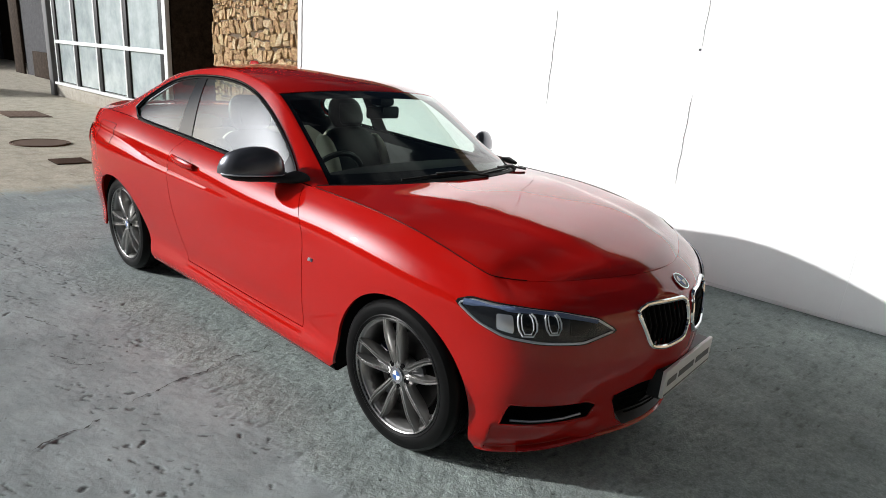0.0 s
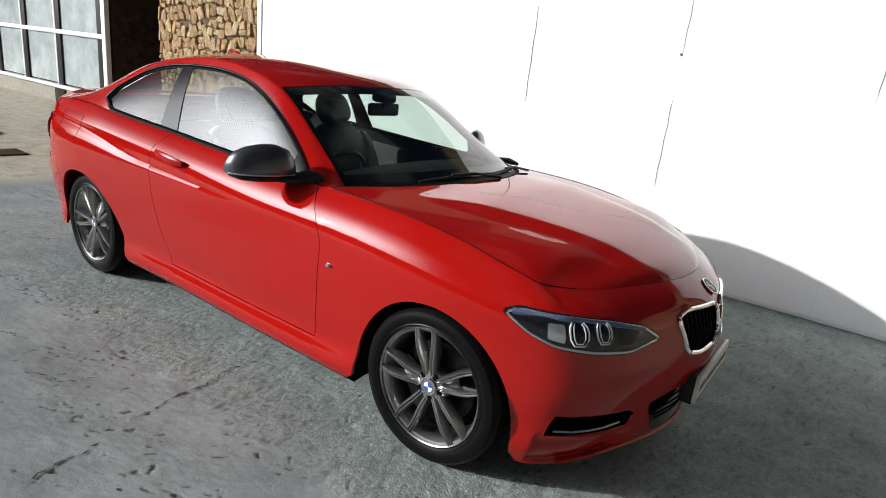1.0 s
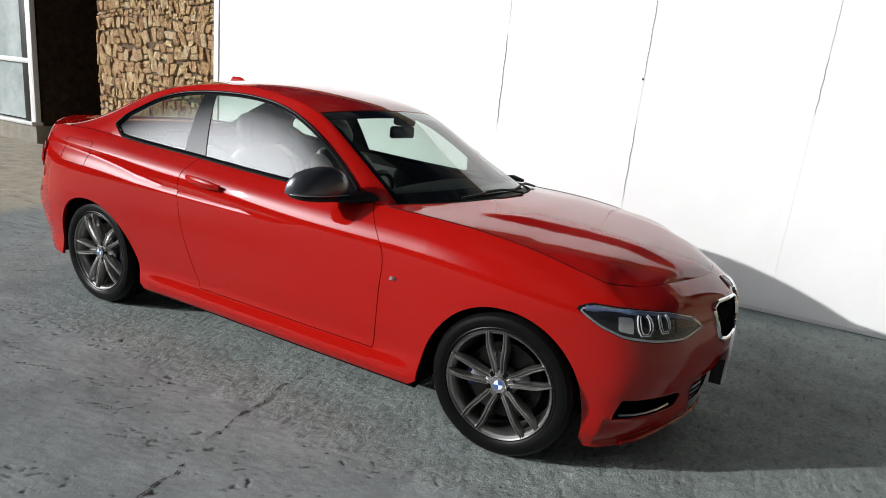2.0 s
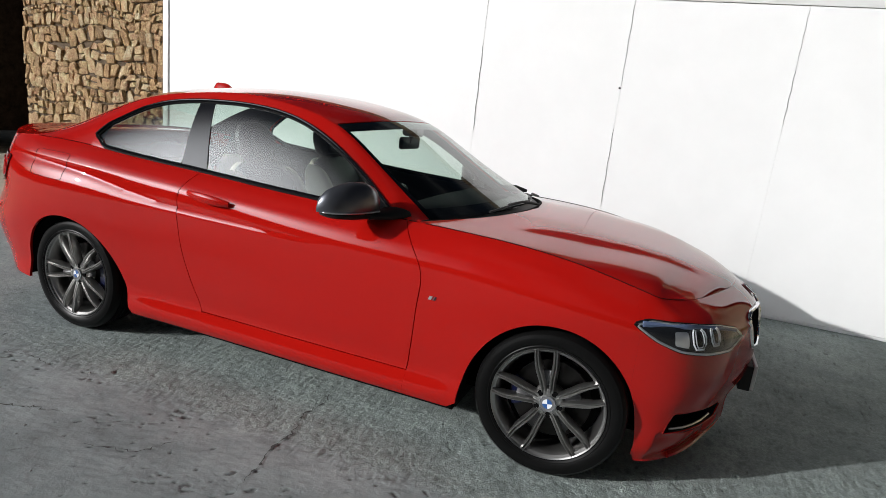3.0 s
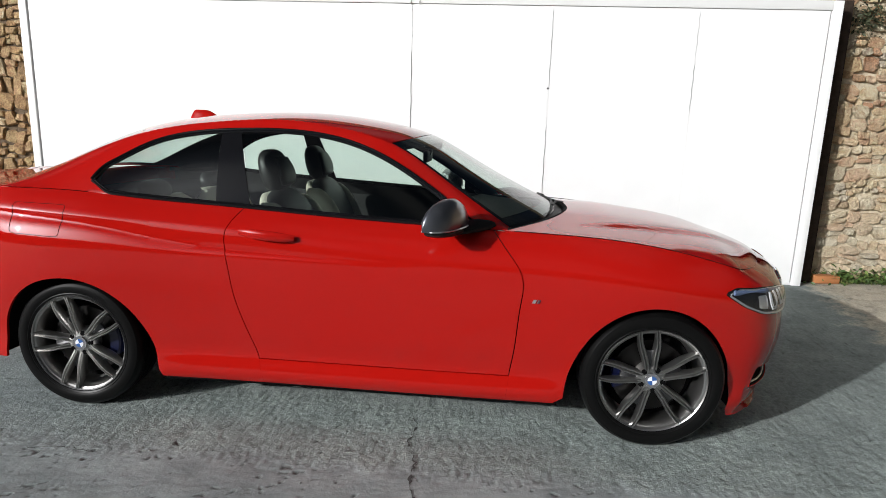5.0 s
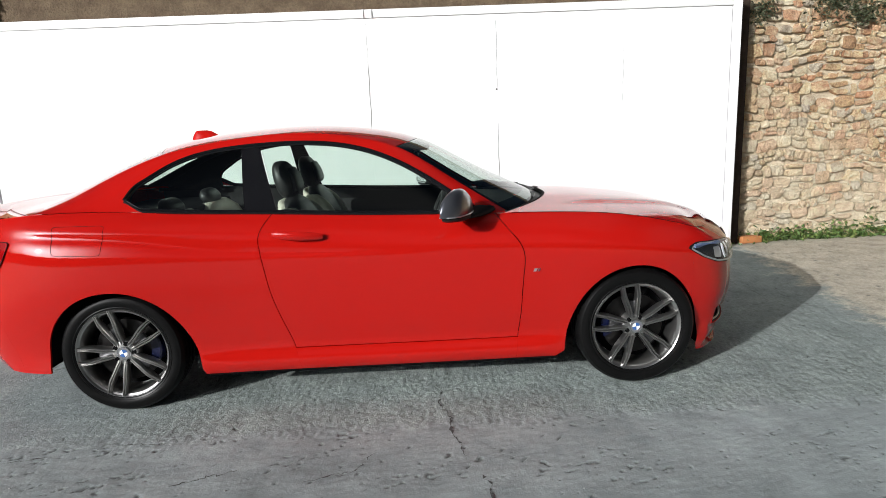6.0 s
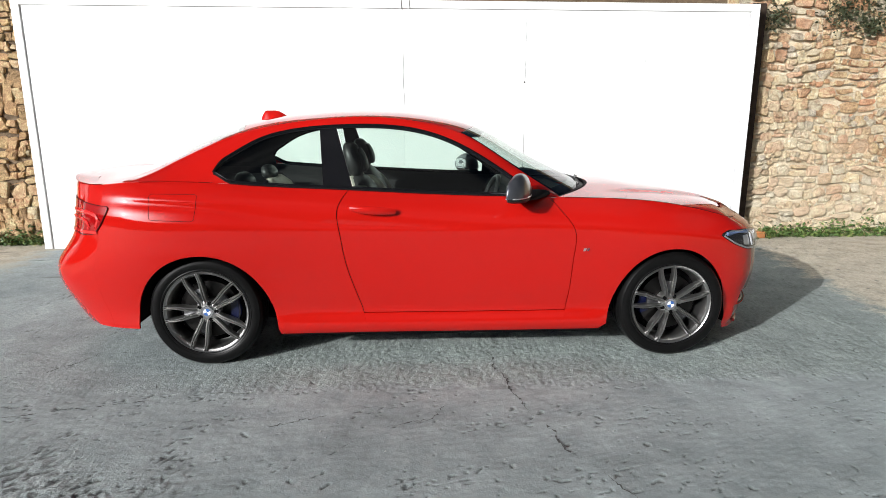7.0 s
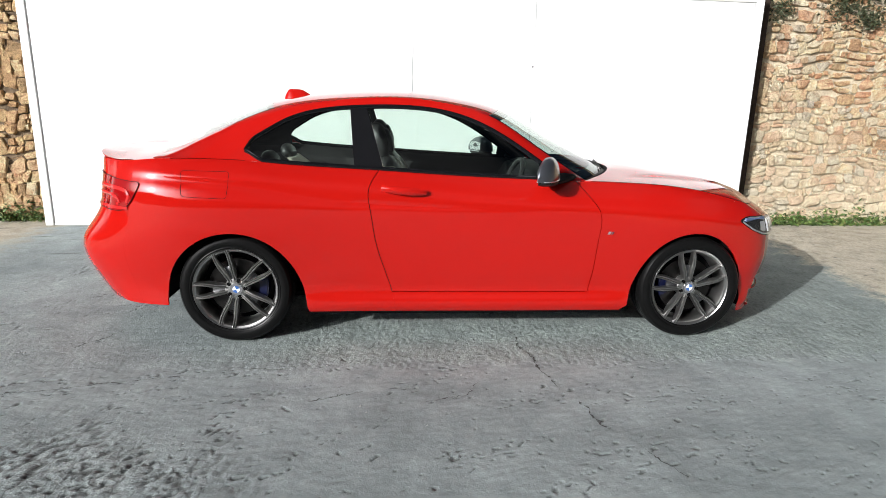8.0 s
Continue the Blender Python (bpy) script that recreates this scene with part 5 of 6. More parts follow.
W_Y = 0.762
first = make_wheel()
first.matrix_basis = pose(HUB_F, -W_Y, HUB_Z, 0, 9, 180)
wheels = [(first, 1)]
for x, s, turn in ((HUB_F, 1, 30), (HUB_R, -1, -20), (HUB_R, 1, 12)):
    wheels.append((copy_thing(first, pose(x, s * W_Y, HUB_Z, 0, turn if s > 0 else -turn, 0 if s > 0 else 180)), -1 if x < 0 else 1))
for x, s in ((HUB_F, -1), (HUB_F, 1), (HUB_R, -1), (HUB_R, 1)):
    th = np.linspace(-0.40, 0.40, 12)
    side_x = -1 if x > 0 else 1
    secs = [[Vector((x + side_x * r * math.cos(q), s * y, HUB_Z + r * math.sin(q))) for r, y in ((0.122, 0.788), (0.164, 0.788), (0.172, 0.781), (0.172, 0.725), (0.164, 0.718), (0.122, 0.718))] for q in th]
    part("brake_caliper", sweep(secs), BLUE, car, "dark blue brake caliper")

# ---- side details ----
for sign in (-1, 1):
    sd = both if sign < 0 else (lambda P: np.asarray(P))
    door = doors[0] if sign < 0 else doors[1]
    # handle with its cup
    t = np.linspace(0, 1, 22)
    hx = -0.517 + 0.25 * t
    hz = 0.905 - 0.020 * t
    base = shell(u_of(hx), hz)
    lift = 0.030 * np.clip(np.sin(math.pi * (0.06 + 0.88 * t)), 0, 1) ** 0.45
    P = base + np.stack([0 * t, lift + 0.003, 0 * t], 1)
    part("door_handle", tube(sd(P), 0.004 + 0.0140 * np.sin(math.pi * (0.08 + 0.84 * t)) ** 0.5, seg=10, squash=(0.75, 1.25)), RED, door, "red pull handle")
    ring = [(-0.475 + 0.0, 0.925), (-0.36, 0.920), (-0.325, 0.895), (-0.36, 0.868), (-0.45, 0.872), (-0.488, 0.895)]
    L = loop2d(ring, 40)
    c = L.mean(0)
    G = np.array([shell(u_of(c[0] + (L[:, 0] - c[0]) * r), c[1] + (L[:, 1] - c[1]) * r) + np.array([0, 0.0022, 0]) for r in (1.0, 0.9, 0.6, 0.2)])
    part("handle_cup", grid_mesh(sd(G), closed=(False, True), flip=sign < 0), RED, door)
    # fuel flap outline
    if sign < 0:
        L = loop2d(crisp([(-1.598, 0.990), (-1.338, 0.986), (-1.350, 0.846), (-1.586, 0.856)], 0.26), 60, 3)
        P = shell(u_of(L[:, 0]), L[:, 1]) + np.array([0, 0.0006, 0])
        part("fuel_flap", tube(sd(P), 0.0012, seg=6, closed=True), SEAL, car, "fuel filler flap joint")
    # fender badge: three slanted bars
    for k, (m_, w) in enumerate(((BLUE, 0.004), (INK, 0.004), (SILVER, 0.014))):
        x = 0.826 - 0.007 * k - (0.004 if k == 2 else 0)
        x0 = x - w
        bm = bmesh.new()
        vs = []
        for xx, zz in ((x0 - 0.003, 0.652), (x - 0.003, 0.652), (x + 0.004, 0.668), (x0 + 0.004, 0.668)):
            y = float(shell(u_of(xx), zz)[1])
            vs.append([(xx, sign * (y + o), zz) for o in (0.0, 0.003)])
        a = [bm.verts.new(v[0]) for v in vs]
        b = [bm.verts.new(v[1]) for v in vs]
        bm.faces.new(b)
        bm.faces.new(a[::-1])
        for i in range(4):
            bm.faces.new((a[i], a[(i + 1) % 4], b[(i + 1) % 4], b[i]))
        bmesh.ops.recalc_face_normals(bm, faces=bm.faces)
        part("fender_badge", bm, m_, car)
    # door mirror: housing, bright strip, lower shell, glass, foot
    MX, MZ = (-0.036, 0.0) if sign < 0 else (-0.150, 0.018)
    dome = ((0.792, 0.498, 0.050, 0.075), (0.812, 0.490, 0.088, 0.106), (0.855, 0.472, 0.108, 0.124), (0.91, 0.452, 0.114, 0.126), (0.965, 0.428, 0.108, 0.114), (1.005, 0.406, 0.095, 0.094), (1.026, 0.390, 0.074, 0.068), (1.038, 0.378, 0.042, 0.036))
    secs, strip_ = [], []
    for y, xm, w, h in dome:
        ring = []
        for q in np.linspace(0, 2 * math.pi, 36, endpoint=False):
            c, s_ = math.cos(q), math.sin(q)
            p_ = 2.25 if s_ > 0 else 7.0
            a = w / 2 * math.copysign(abs(c) ** (2 / p_), c)
            b = (0.78 if s_ > 0 else 0.22) * h * math.copysign(abs(s_) ** (2 / p_), s_)
            ring.append(Vector((MX + xm + a - 0.10 * max(b, 0), sign * y, 0.968 + MZ + 0.22 * h + b)))
        secs.append(ring)
        strip_.append((MX + xm + 0.49 * w, sign * y, 0.970 + MZ))
    strip_ += [(MX + xm - 0.49 * w, sign * y, 0.970 + MZ) for y, xm, w, h in dome[::-1][1:6]]
    mir = part("door_mirror", sweep(secs), CAP_GREY, door, "dark grey metallic door mirror with black base", smooth=60)
    part("mirror_strip", tube(np.array(strip_), 0.0035, seg=6), SILVER, mir)
    secs = []
    for y, xm, zm, w, h in ((0.80, 0.490, 0.953, 0.078, 0.034), (0.87, 0.463, 0.953, 0.106, 0.036), (0.94, 0.438, 0.954, 0.108, 0.035), (1.0, 0.411, 0.957, 0.094, 0.028), (1.022, 0.396, 0.961, 0.066, 0.018)):
        secs.append([Vector((MX + xm + a, sign * y, zm + MZ + b)) for a, b in rounded(w, h, 16, 2.6)])
    part("mirror_base", sweep(secs), BLACK, mir, smooth=50)
    secs = [[Vector((0.49 + a + dx, sign * y, z + b)) for a, b in rounded(w, h, 12, 2.6)] for y, dx, z, w, h in ((0.745, 0.055, 0.966, 0.15, 0.05), (0.80, 0.015, 0.954, 0.11, 0.035), (0.86, -0.04, 0.948, 0.08, 0.024))]
    part("mirror_foot", sweep(secs), BLACK, mir, smooth=50)
    bm = bmesh.new()
    vs = [bm.verts.new((MX + 0.3865 + 0.40 * (0.93 - y), sign * y, z + MZ)) for y, z in ((0.83, 0.980), (0.83, 1.040), (0.895, 1.052), (0.965, 1.045), (1.003, 1.022), (0.99, 0.980))]
    f = bm.faces.new(vs)
    bmesh.ops.solidify(bm, geom=[f], thickness=0.004)
    part("mirror_glass", bm, MIRROR, mir)
    # corner trim between the mirror and the pillar
    G = np.array([[flank(x, z) + np.array([0, 0.002, 0]) for z in np.linspace(float(CREST(x)) + 0.004, max(float(DLO(np.clip(x, -1.27, 0.545))), float(CREST(x)) + 0.004), 5)] for x in np.linspace(0.40, 0.56, 8)])
    part("corner_trim", grid_mesh(sd(G), flip=sign > 0), BLACK_GLOSS, door)

# ---- tail ----
LAMP_STRIP = mat("lamp_strip", (0.50, 0.012, 0.012), 0.18, 0.0, 0.6)
for sign in (-1, 1):
    sd = both if sign < 0 else (lambda P: np.asarray(P))
    ua, ub = float(u_of(-1.84)), float(u_of(-2.29))
    keys = [(ua, 0.925), (ua + 0.09, 0.925), (ub - 0.1, 0.955), (ub, 0.95), (ub, 0.78), (ua + 0.28, 0.758), (ua + 0.13, 0.765), (ua + 0.06, 0.83)]
    L = loop2d(keys, 60)
    c = L.mean(0)
    G = np.array([shell(c[0] + (L[:, 0] - c[0]) * r, c[1] + (L[:, 1] - c[1]) * r) + np.array([-0.004, 0.004, 0]) for r in np.linspace(1, 0, 8)])
    tl = part("tail_light", grid_mesh(sd(G), closed=(False, True), flip=sign < 0), RED_LENS, car, "dark red tail light")
    part("tail_light_seal", tube(sd(G[0]), 0.0019, seg=6, closed=True), SEAL, tl)
    for du, za, zb, rr in ((0.085, 0.890, 0.795, 0.0125), (0.175, 0.850, 0.795, 0.0105)):
        keys = [(ub - 0.13, za), (ua + du + 0.10, za - 0.004), (ua + du + 0.03, za - 0.016), (ua + du, za - 0.045), (ua + du + 0.025, zb)]
        t = np.linspace(0, 4, 26)
        U, Z_ = np.interp(t, range(5), [k[0] for k in keys]), np.interp(t, range(5), [k[1] for k in keys])
        P = shell(U, Z_) + np.array([-0.0045, 0.0045, 0])
        part("tail_light_strip", tube(sd(P), np.r_[0.001, np.full(24, rr), 0.001], seg=6, squash=(0.6, 1.0)), LAMP_STRIP, tl)
    G = np.array([shell(ua + 0.10 + (ub - ua - 0.26) * k, z_) + np.array([-0.006, 0.0055, 0]) for z_ in np.linspace(0.772, 0.786, 3) for k in np.linspace(0, 1, 12)]).reshape(3, 12, 3)
    part("reflector", grid_mesh(sd(G), flip=sign > 0), LAMP_STRIP, tl)
# boot spoiler
us_ = np.linspace(float(u_of(-2.0)), U_END, 30)
E_ = shell(us_, crest_z(us_))
E_ = np.concatenate([both(E_), E_[::-1][1:]])
secs = []
for p in E_:
    fade = smooth(0.74, 0.45, abs(p[1]))
    secs.append([Vector((p[0] + dx, p[1] * 0.985, p[2] + 0.005 + dz * fade)) for dx, dz in ((0.12, 0.016), (0.05, 0.020), (0.0, 0.032), (-0.010, 0.031), (-0.010, 0.022), (0.0, 0.0), (0.08, 0.0))])
part("boot_spoiler", sweep(secs), RED, car, "small red boot lid spoiler", smooth=40)
# roof aerial
secs = [[Vector((x + a, b, z)) for a, b in rounded(l, w, 16, 2.2)] for x, z, l, w in ((-1.07, 1.375, 0.21, 0.075), (-1.078, 1.40, 0.18, 0.055), (-1.088, 1.42, 0.14, 0.032), (-1.098, 1.438, 0.095, 0.018), (-1.105, 1.443, 0.06, 0.008))]
part("aerial_fin", sweep(secs), RED, car, "red shark-fin aerial", smooth=50)
# cowl and wipers
base_line = top_skin(0.672, S2 * 0.985)
G = np.array([base_line + np.array([dx, 0, -dz]) for dx, dz in ((-0.02, 0.004), (0.02, 0.012), (0.05, 0.030), (0.12, 0.048), (0.16, 0.07))])
part("cowl", grid_mesh(G, flip=True), BLACK, car, "black plastic scuttle below the windscreen")
for y0, y1, x1 in ((0.10, 0.62, 0.64), (-0.42, 0.12, 0.64)):
    t = np.linspace(0, 1, 12)
    s_ = (y0 + (y1 - y0) * t) / 0.70
    P = top_skin(0.668 - 0.012 * np.sin(t * math.pi), s_) + np.array([0.012, 0, 0.002])
    wp = part("wiper", tube(P, 0.0055, seg=6), BLACK, car, "black wiper blade")
    a = P[4] + np.array([0.0, 0, 0.006])
    part("wiper_arm", tube(np.array([P[9] + np.array([0.07, 0.06, -0.01]), P[7] + np.array([0.02, 0, 0.008]), a]), 0.007, seg=6), BLACK, wp)
for s_, y in ((1, 0.70),):
    part("hood_hinge_cover", tube(np.array([(0.62, 0.70, 0.985), (0.72, 0.64, 0.992), (0.80, 0.60, 0.990)]), [0.01, 0.02, 0.01], seg=8), BLACK, car)
# dark joint between hood and fenders
for sign in (-1, 1):
    us_ = np.linspace(float(u_of(1.93)), float(u_of(0.70)), 60)
    P = np.array([hood_skin(u, sign * 1.0) for u in us_]) + np.array([0, sign * 0.001, 0.0012])
    part("hood_joint", tube(P, 0.0015, seg=6), SEAL, car)
# black seal along the hood's rear edge
part("hood_rear_seal", tube(hood_skin(np.full(60, float(u_of(0.66))), np.linspace(-0.97, 0.97, 60)) + np.array([-0.009, 0, -0.010]), 0.0125, seg=8), SEAL, car)

# ---- walls, glazed shed front and small things of the yard (pieces last) ----
bm = bmesh.new()
box(bm, (-4.0, WALL_Y + 0.02, -0.1), (3.4, WALL_Y + 0.5, 3.05))
tagged(part("wall_middle", bm, MORTAR_DARK, smooth=None), "stone wall hidden behind the gate", "wall", kind="structure")

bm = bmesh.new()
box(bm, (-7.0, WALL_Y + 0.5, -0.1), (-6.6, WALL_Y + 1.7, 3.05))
tagged(part("wall_passage", bm, MORTAR_DARK, smooth=None), "rough side wall of the shaded recess", "wall", kind="structure")
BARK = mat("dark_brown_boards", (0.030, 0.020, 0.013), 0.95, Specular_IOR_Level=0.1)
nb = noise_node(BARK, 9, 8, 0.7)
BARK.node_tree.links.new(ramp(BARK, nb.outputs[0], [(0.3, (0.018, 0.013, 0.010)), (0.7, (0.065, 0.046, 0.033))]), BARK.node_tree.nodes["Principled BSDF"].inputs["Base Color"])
bump(BARK, nb.outputs[0], 0.6, 0.01)
# boards added at the back of the recess, coloured dark for its shade
door = thing("boarded_door", "tall dark brown boards added in the shaded recess beside the stone wall", "door")
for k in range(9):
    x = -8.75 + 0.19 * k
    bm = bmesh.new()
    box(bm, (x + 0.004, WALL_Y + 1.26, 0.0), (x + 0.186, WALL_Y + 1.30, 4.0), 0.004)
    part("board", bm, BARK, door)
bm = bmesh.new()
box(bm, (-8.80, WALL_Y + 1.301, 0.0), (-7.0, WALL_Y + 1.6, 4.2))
part("recess_backing", bm, BARK, door, smooth=None)

FRAME = mat("white_window_frame", (0.72, 0.73, 0.72), 0.5)
PANE = mat("frosted_pane", (0.30, 0.36, 0.36), 0.09, 0.0, 0.6)
npn = noise_node(PANE, 2.2, 6, 0.6)
PANE.node_tree.links.new(ramp(PANE, npn.outputs[0], [(0.3, (0.33, 0.39, 0.39)), (0.7, (0.60, 0.66, 0.66))]), PANE.node_tree.nodes["Principled BSDF"].inputs["Base Color"])
PLINTH = mortar_material("plinth_render", (0.34, 0.31, 0.26), (0.46, 0.43, 0.37))
GY = 2.80
shed = thing("glazed_shed", "shed front of frosted panes in white frames on a rendered plinth", "building")
cols, rows_ = (-15.24, -13.86, -12.38, -10.79, -8.95), (0.36, 1.36, 2.40, 3.45)
bm = bmesh.new()
box(bm, (-15.5, GY - 0.03, -0.05), (-8.82, GY + 0.25, 0.30), 0.01)
part("plinth", bm, PLINTH, shed)
# dark brown box added to stand for the broken gap in the plinth
bm = bmesh.new()
box(bm, (-10.95, GY - 0.06, 0.0), (-10.50, GY - 0.031, 0.29), 0.01)
part("plinth_gap_box", bm, BARK, shed, "dark brown box standing for a gap in the plinth")
bm = bmesh.new()
box(bm, (-15.4, GY - 0.08, 0.30), (-8.84, GY + 0.15, 0.36), 0.008)
part("window_sill", bm, FRAME, shed)
for a, b in zip(cols, cols[1:]):
    for c, d in zip(rows_, rows_[1:]):
        for e, f in ((a, b),):
            bm = bmesh.new()
            box(bm, (e + 0.03, GY + 0.02, c + 0.03), (f - 0.03, GY + 0.03, d - 0.03))
            part("pane", bm, PANE, shed, smooth=None)
for a in cols:
    bm = bmesh.new()
    if a == cols[-1]:
        box(bm, (a - 0.01, GY - 0.025, 0.36), (a + 0.13, GY + 0.06, 3.5), 0.006)
    else:
        box(bm, (a - 0.10, GY - 0.02, 0.36), (a - 0.035, GY + 0.06, 3.5), 0.006)
    part("window_frame", bm, FRAME, shed)
    bm = bmesh.new()
    box(bm, (a - 0.033 if a < cols[-1] else a - 0.20, GY - 0.014, 0.36), (a + 0.15 if a < cols[-1] else a - 0.012, GY + 0.05, 3.5), 0.004)
    part("glazing_bar", bm, BLACK, shed)
for z in rows_[1:]:
    bm = bmesh.new()
    box(bm, (cols[0], GY - 0.022, z - 0.04), (cols[-1], GY + 0.055, z + 0.04), 0.004)
    part("window_frame", bm, FRAME, shed)
bm = bmesh.new()
box(bm, (-15.4, GY + 0.10, 0.3), (-8.84, GY + 2.0, 4.6))
part("shed_wall", bm, BARK, shed, smooth=None)
bm = bmesh.new()
box(bm, (-15.75, GY - 0.10, 0.0), (-15.45, GY + 0.2, 4.6), 0.01)
part("corner_post", bm, mat("grey_post", (0.10, 0.10, 0.10), 0.7), shed)
# grey render coloured darker, for the shadow over this building
GREYW = mortar_material("shadowed_grey_render", (0.045, 0.045, 0.05), (0.085, 0.085, 0.09))
far = thing("far_building", "grey rendered outbuilding, coloured dark for its shadow, with a dark open doorway", "building")
for lo, hi, m_, nm in (((-25.0, 4.5, 0.0), (-15.6, 5.0, 5.5), GREYW, "wall"), ((-40.0, 4.5, 3.2), (-25.0, 5.0, 5.5), GREYW, "wall"), ((-40.0, 7.0, 0.0), (-25.0, 7.4, 5.5), BARK, "wall"), ((-40, -16, 0), (-39.5, 7.0, 5.5), GREYW, "wall")):
    bm = bmesh.new()
    box(bm, lo, hi)
    part(nm, bm, m_, far, smooth=None)
bm = bmesh.new()
box(bm, (-26.2, 4.40, 0.0), (-25.05, 4.48, 3.3), 0.01)
part("door_leaf", bm, BARK, far)
bm = bmesh.new()
box(bm, (-23.6, 4.36, 0.0), (-20.9, 4.49, 0.9), 0.02)
part("dark_base", bm, BARK, far)

# unseen walls added to close the yard and darken reflections; the last casts a shadow
DULL = mortar_material("yard_wall_render", (0.10, 0.095, 0.085), (0.17, 0.16, 0.14))
for k, (lo, hi) in enumerate((((-39.5, -17.0, 0), (18.0, -16.5, 4.6)), ((18.0, -17.0, 0), (18.5, 3.2, 4.2)), ((-20.3, -9.0, 0), (-20.0, -0.9, 2.4)))):
    bm = bmesh.new()
    box(bm, lo, hi)
    tagged(part(("wall_unseen_yard", "wall_unseen_end", "wall_shadow_caster")[k], bm, DULL, smooth=None), "plain rendered wall, unseen, added to close the yard and shape light", "wall", kind="structure")

# ---- covers, cracks, chips ----
IRON = mat("rusty_iron", (0.10, 0.055, 0.032), 0.8, 0.2)
cov = thing("manhole_cover", "round rusty iron manhole cover in the concrete", "manhole cover", at=(-7.2, 0.18, 0))
bm = bmesh.new()
cyl(bm, (0, 0, 0.0), (0, 0, 0.014), 0.33, seg=40)
part("cover", bm, IRON, cov)
part("cover_frame", tube(np.array([(0.36 * math.cos(q), 0.36 * math.sin(q), 0.006) for q in np.linspace(0, 2 * math.pi, 40, endpoint=False)]), 0.014, closed=True), IRON, cov)
gr = thing("drain_grate", "small dark iron drain grate in the concrete", "drain grate", at=(-5.6, 0.07, 0))
bm = bmesh.new()
box(bm, (-0.19, -0.19, 0.002), (0.19, 0.19, 0.006))
part("grate_pit", bm, UNDER, gr)
for k in range(8):
    bm = bmesh.new()
    x = -0.17 + 0.34 * k / 7
    box(bm, (x - 0.012, -0.19, 0.006), (x + 0.012, 0.19, 0.018), 0.003)
    part("grate_bar", bm, IRON, gr)
ch = thing("iron_cover", "dark iron service cover set in the concrete", "cover", at=(-11.0, 0.9, 0))
bm = bmesh.new()
box(bm, (-0.55, -0.35, 0.0), (0.55, 0.35, 0.012), 0.003)
part("cover", bm, IRON, ch)
for k in range(5):
    bm = bmesh.new()
    box(bm, (-0.5, -0.30 + k * 0.13, 0.012), (0.5, -0.24 + k * 0.13, 0.018))
    part("cover_rib", bm, IRON, ch)

CRACK = mat("crack_shade", (0.055, 0.056, 0.054), 0.95)


def crack(keys, width, seed, step=0.016):
    r = random.Random(seed)
    P = []
    for (x0, y0), (x1, y1) in zip(keys, keys[1:]):
        n_ = max(2, int(math.dist((x0, y0), (x1, y1)) / step))
        for k in range(n_):
            t = k / n_
            P.append((x0 + (x1 - x0) * t + r.gauss(0, 0.005) + 0.012 * math.sin(len(P) * 0.35 + seed), y0 + (y1 - y0) * t + r.gauss(0, 0.005)))
    V_, F_ = [], []
    for k, (x, y) in enumerate(P):
        a, b = P[max(k - 1, 0)], P[min(k + 1, len(P) - 1)]
        d = math.dist(a, b) + 1e-9
        nx, ny = -(b[1] - a[1]) / d, (b[0] - a[0]) / d
        gap = math.sin(k * 0.21 + seed) + math.sin(k * 0.083 + 2 * seed) > -0.9
        w = width * (0.12 + 1.5 * r.random() ** 2) * (1.0 if gap else 0.06) * math.sin(math.pi * (k + 0.5) / len(P)) ** 0.4
        V_ += [(x + nx * w / 2, y + ny * w / 2, 0.0006), (x - nx * w / 2, y - ny * w / 2, 0.0006)]
        if k:
            o = 2 * k
            F_.append((o - 2, o - 1, o + 1, o))
    return V_, F_


V_, F_ = [], []
for keys, w, sd_ in ((((0.66, -2.25), (0.58, -2.02), (0.49, -1.9), (0.42, -1.62), (0.35, -1.42), (0.33, -1.22), (0.29, -1.0), (0.28, -0.8), (0.24, -0.6), (0.14, -0.5)), 0.010, 1),
                     (((-2.6, -1.50), (-2.14, -1.43), (-1.7, -1.33), (-1.2, -1.22), (-0.9, -1.25)), 0.006, 2), (((-2.25, -0.95), (-2.1, -0.72), (-2.05, -0.62)), 0.006, 3),
                     (((-0.3, -1.62), (-0.1, -1.55), (0.0, -1.40)), 0.008, 4), (((-0.95, -1.62), (-0.6, -1.50), (-0.45, -1.52)), 0.007, 5), (((1.0, -0.2), (1.8, 0.9), (2.3, 1.9)), 0.006, 6)):
    v, f = crack(keys, w, sd_)
    o = len(V_)
    V_ += v
    F_ += [tuple(o + i for i in q) for q in f]
me = bpy.data.meshes.new("ground_cracks")
me.from_pydata(V_, [], F_)
tagged(part("ground_cracks", me, CRACK, smooth=None), "thin dark cracks in the concrete", "cracks", kind="stuff")

# grit and chips
r = random.Random(11)
V_, F_ = [], []
for k in range(260):
    if k % 3:
        x, y = r.gauss(-1.5, 0.7), r.gauss(-1.75, 0.45)
    else:
        x, y = r.uniform(-3.2, 3.2), r.uniform(-3.0, -0.9)
    s = 0.002 + 0.006 * r.random() ** 5
    o = len(V_)
    for q in range(5):
        a = 2 * math.pi * (q + 0.5 * r.random()) / 5
        V_.append((x + s * math.cos(a), y + s * math.sin(a), 0.0))
    V_.append((x + s * 0.2, y, s * (0.35 + 0.5 * r.random())))
    F_ += [(o + q, o + (q + 1) % 5, o + 5) for q in range(5)]
me = bpy.data.meshes.new("grit")
me.from_pydata(V_, [], F_)
tagged(part("grit", me, mat("grit_stone", (0.22, 0.23, 0.225), 0.9), smooth=None), "loose grit and chips on the concrete", "grit", kind="stuff")

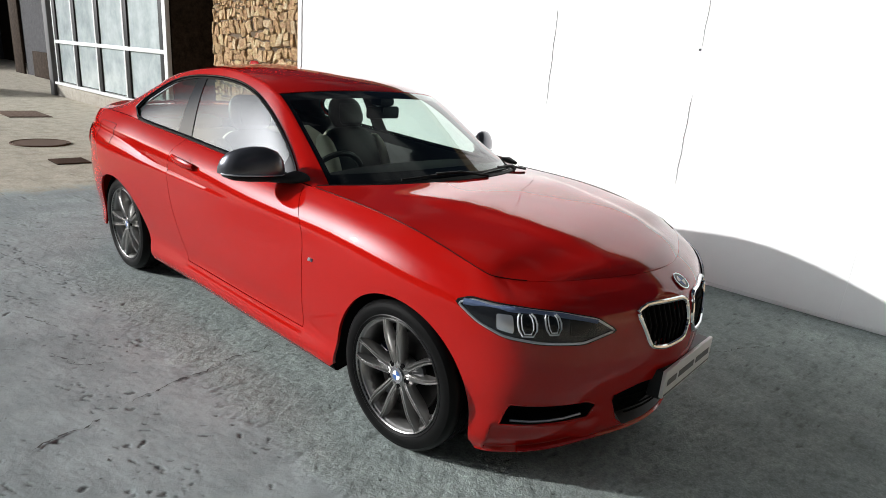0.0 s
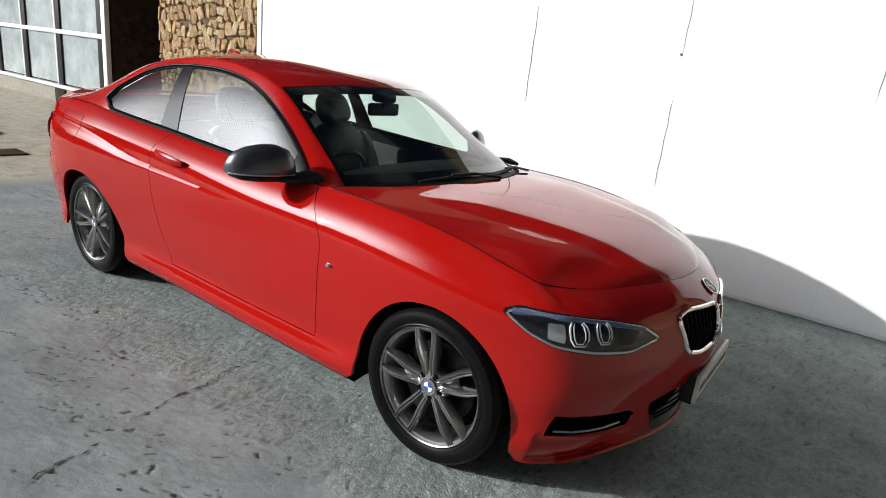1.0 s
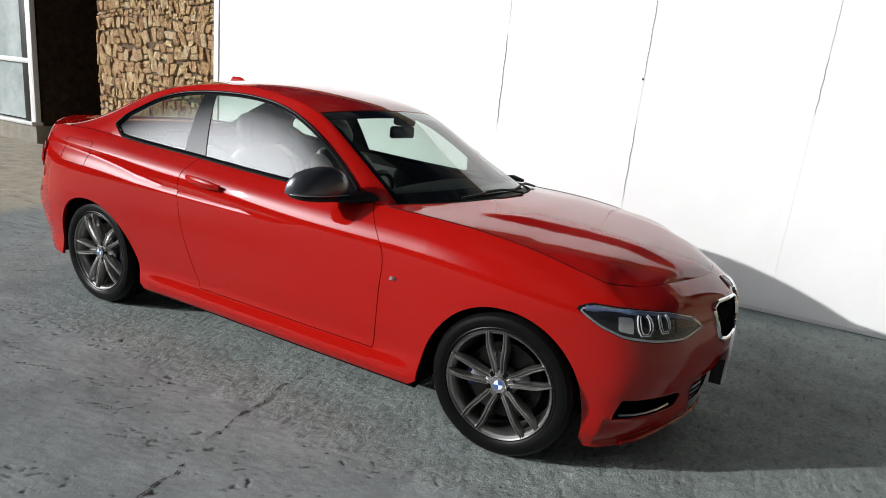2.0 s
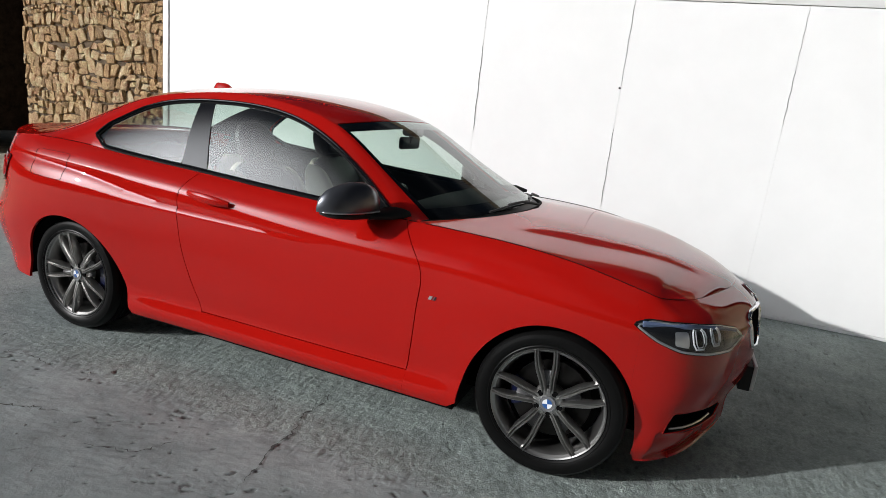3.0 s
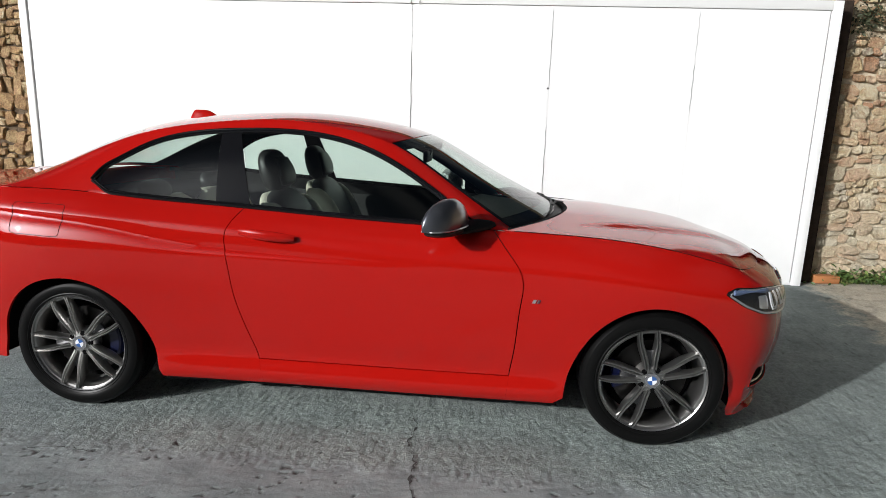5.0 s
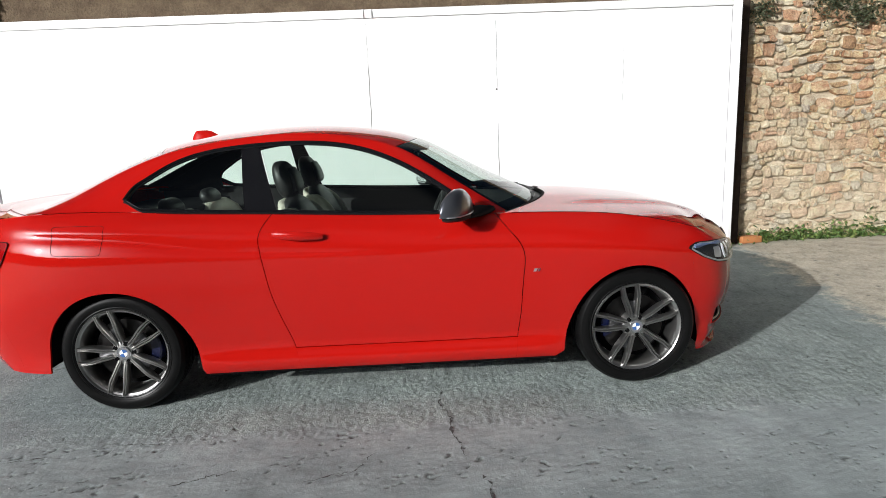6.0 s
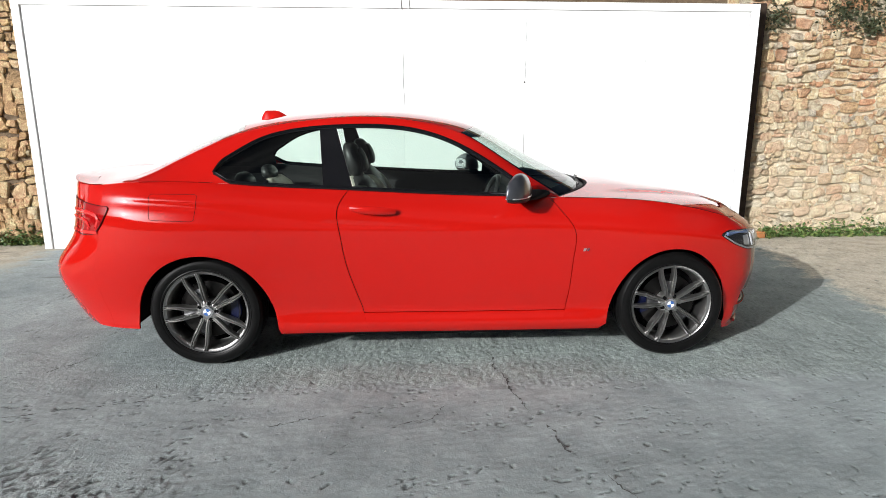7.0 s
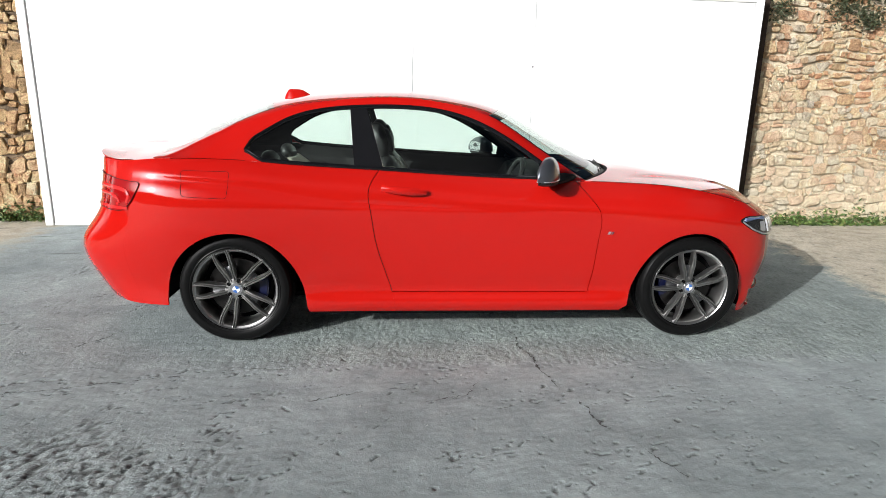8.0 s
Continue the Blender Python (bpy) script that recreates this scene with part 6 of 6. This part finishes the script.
# ---- weeds ----
LEAF = mat("weed_leaf", (0.07, 0.13, 0.025), 0.55)
nl = LEAF.node_tree.nodes.new("ShaderNodeNewGeometry")
LEAF.node_tree.links.new(ramp(LEAF, nl.outputs["Random Per Island"], [(0.0, (0.035, 0.075, 0.015)), (0.5, (0.075, 0.13, 0.028)), (0.85, (0.13, 0.18, 0.045)), (1.0, (0.20, 0.17, 0.07))]), LEAF.node_tree.nodes["Principled BSDF"].inputs["Base Color"])


def weeds(name, label, spots, seed, n_, size, hang=False, leaf=LEAF):
    r = random.Random(seed)
    V_, F_ = [], []
    for _ in range(n_):
        x, y, z, sx, sy, sz = r.choice(spots)
        c = Vector((r.gauss(x, sx), y - abs(r.gauss(0, sy)), max(z + (abs(r.gauss(0, sz)) if not hang else r.gauss(0, sz)), 0.005)))
        s = size * (0.4 + r.random())
        m = Matrix.Translation(c) @ Euler((r.uniform(-1.2, 1.2), r.uniform(-1.2, 1.2), r.uniform(0, 6.28))).to_matrix().to_4x4()
        o = len(V_)
        for a, b, e in ((0, -1, 0), (0.38, -0.4, 0.08), (0.42, 0.2, 0.10), (0, 1, -0.05), (-0.42, 0.2, 0.10), (-0.38, -0.4, 0.08)):
            V_.append(tuple(m @ Vector((a * s, b * s, e * s))))
        F_ += [(o, o + 1, o + 2, o + 3), (o, o + 3, o + 4, o + 5)]
    me = bpy.data.meshes.new(name)
    me.from_pydata(V_, [], F_)
    return tagged(part(name, me, leaf, smooth=None), label, "weeds", kind="stuff")


spots = [(x, WALL_Y - 0.03, 0.0, 0.10, 0.05, 0.045 + 0.05 * rng.random()) for x in np.arange(3.75, 9.0, 0.2) if rng.random() < 0.85]
weeds("weeds", "low green weeds along the foot of the wall", spots, 3, 3800, 0.026)
spots = [(x, WALL_Y - 0.03, 0.0, 0.10, 0.05, 0.08) for x in np.arange(-6.0, -4.2, 0.15)]
weeds("weeds", "low green weeds along the foot of the wall", spots, 4, 1300, 0.026)
spots = [(4.70, WALL_Y - 0.05, 2.56, 0.13, 0.04, 0.09), (5.05, WALL_Y - 0.05, 2.42, 0.12, 0.04, 0.06), (4.95, WALL_Y - 0.05, 2.62, 0.2, 0.04, 0.08), (3.95, WALL_Y - 0.04, 2.50, 0.07, 0.03, 0.07), (5.5, WALL_Y - 0.05, 2.7, 0.2, 0.05, 0.1), (-5.9, WALL_Y - 0.05, 2.48, 0.12, 0.04, 0.07)]
weeds("wall_plant", "green plants growing out of the stone wall", spots, 5, 1500, 0.022, True, mat("dry_olive_leaf", (0.035, 0.042, 0.016), 0.7))
bm = bmesh.new()
box(bm, (-0.12, -0.055, 0.0), (0.12, 0.055, 0.075), 0.008)
ob = tagged(part("brick", bm, mat("orange_brick", (0.42, 0.17, 0.06), 0.85)), "loose orange brick lying by the wall", "brick")
ob.matrix_basis = pose(3.93, WALL_Y - 0.10, 0.0, 0, 0, 8)

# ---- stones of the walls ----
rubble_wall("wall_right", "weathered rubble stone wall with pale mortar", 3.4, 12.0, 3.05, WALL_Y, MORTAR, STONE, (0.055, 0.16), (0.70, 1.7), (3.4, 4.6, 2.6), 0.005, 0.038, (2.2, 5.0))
rubble_wall("wall_left", "brown rubble stone wall with dark joints", -7.0, -4.0, 3.05, WALL_Y, MORTAR_DARK, STONE_BROWN, (0.10, 0.20), (0.45, 1.0), (-6.0, -4.0, 2.7), 0.007, 0.034)
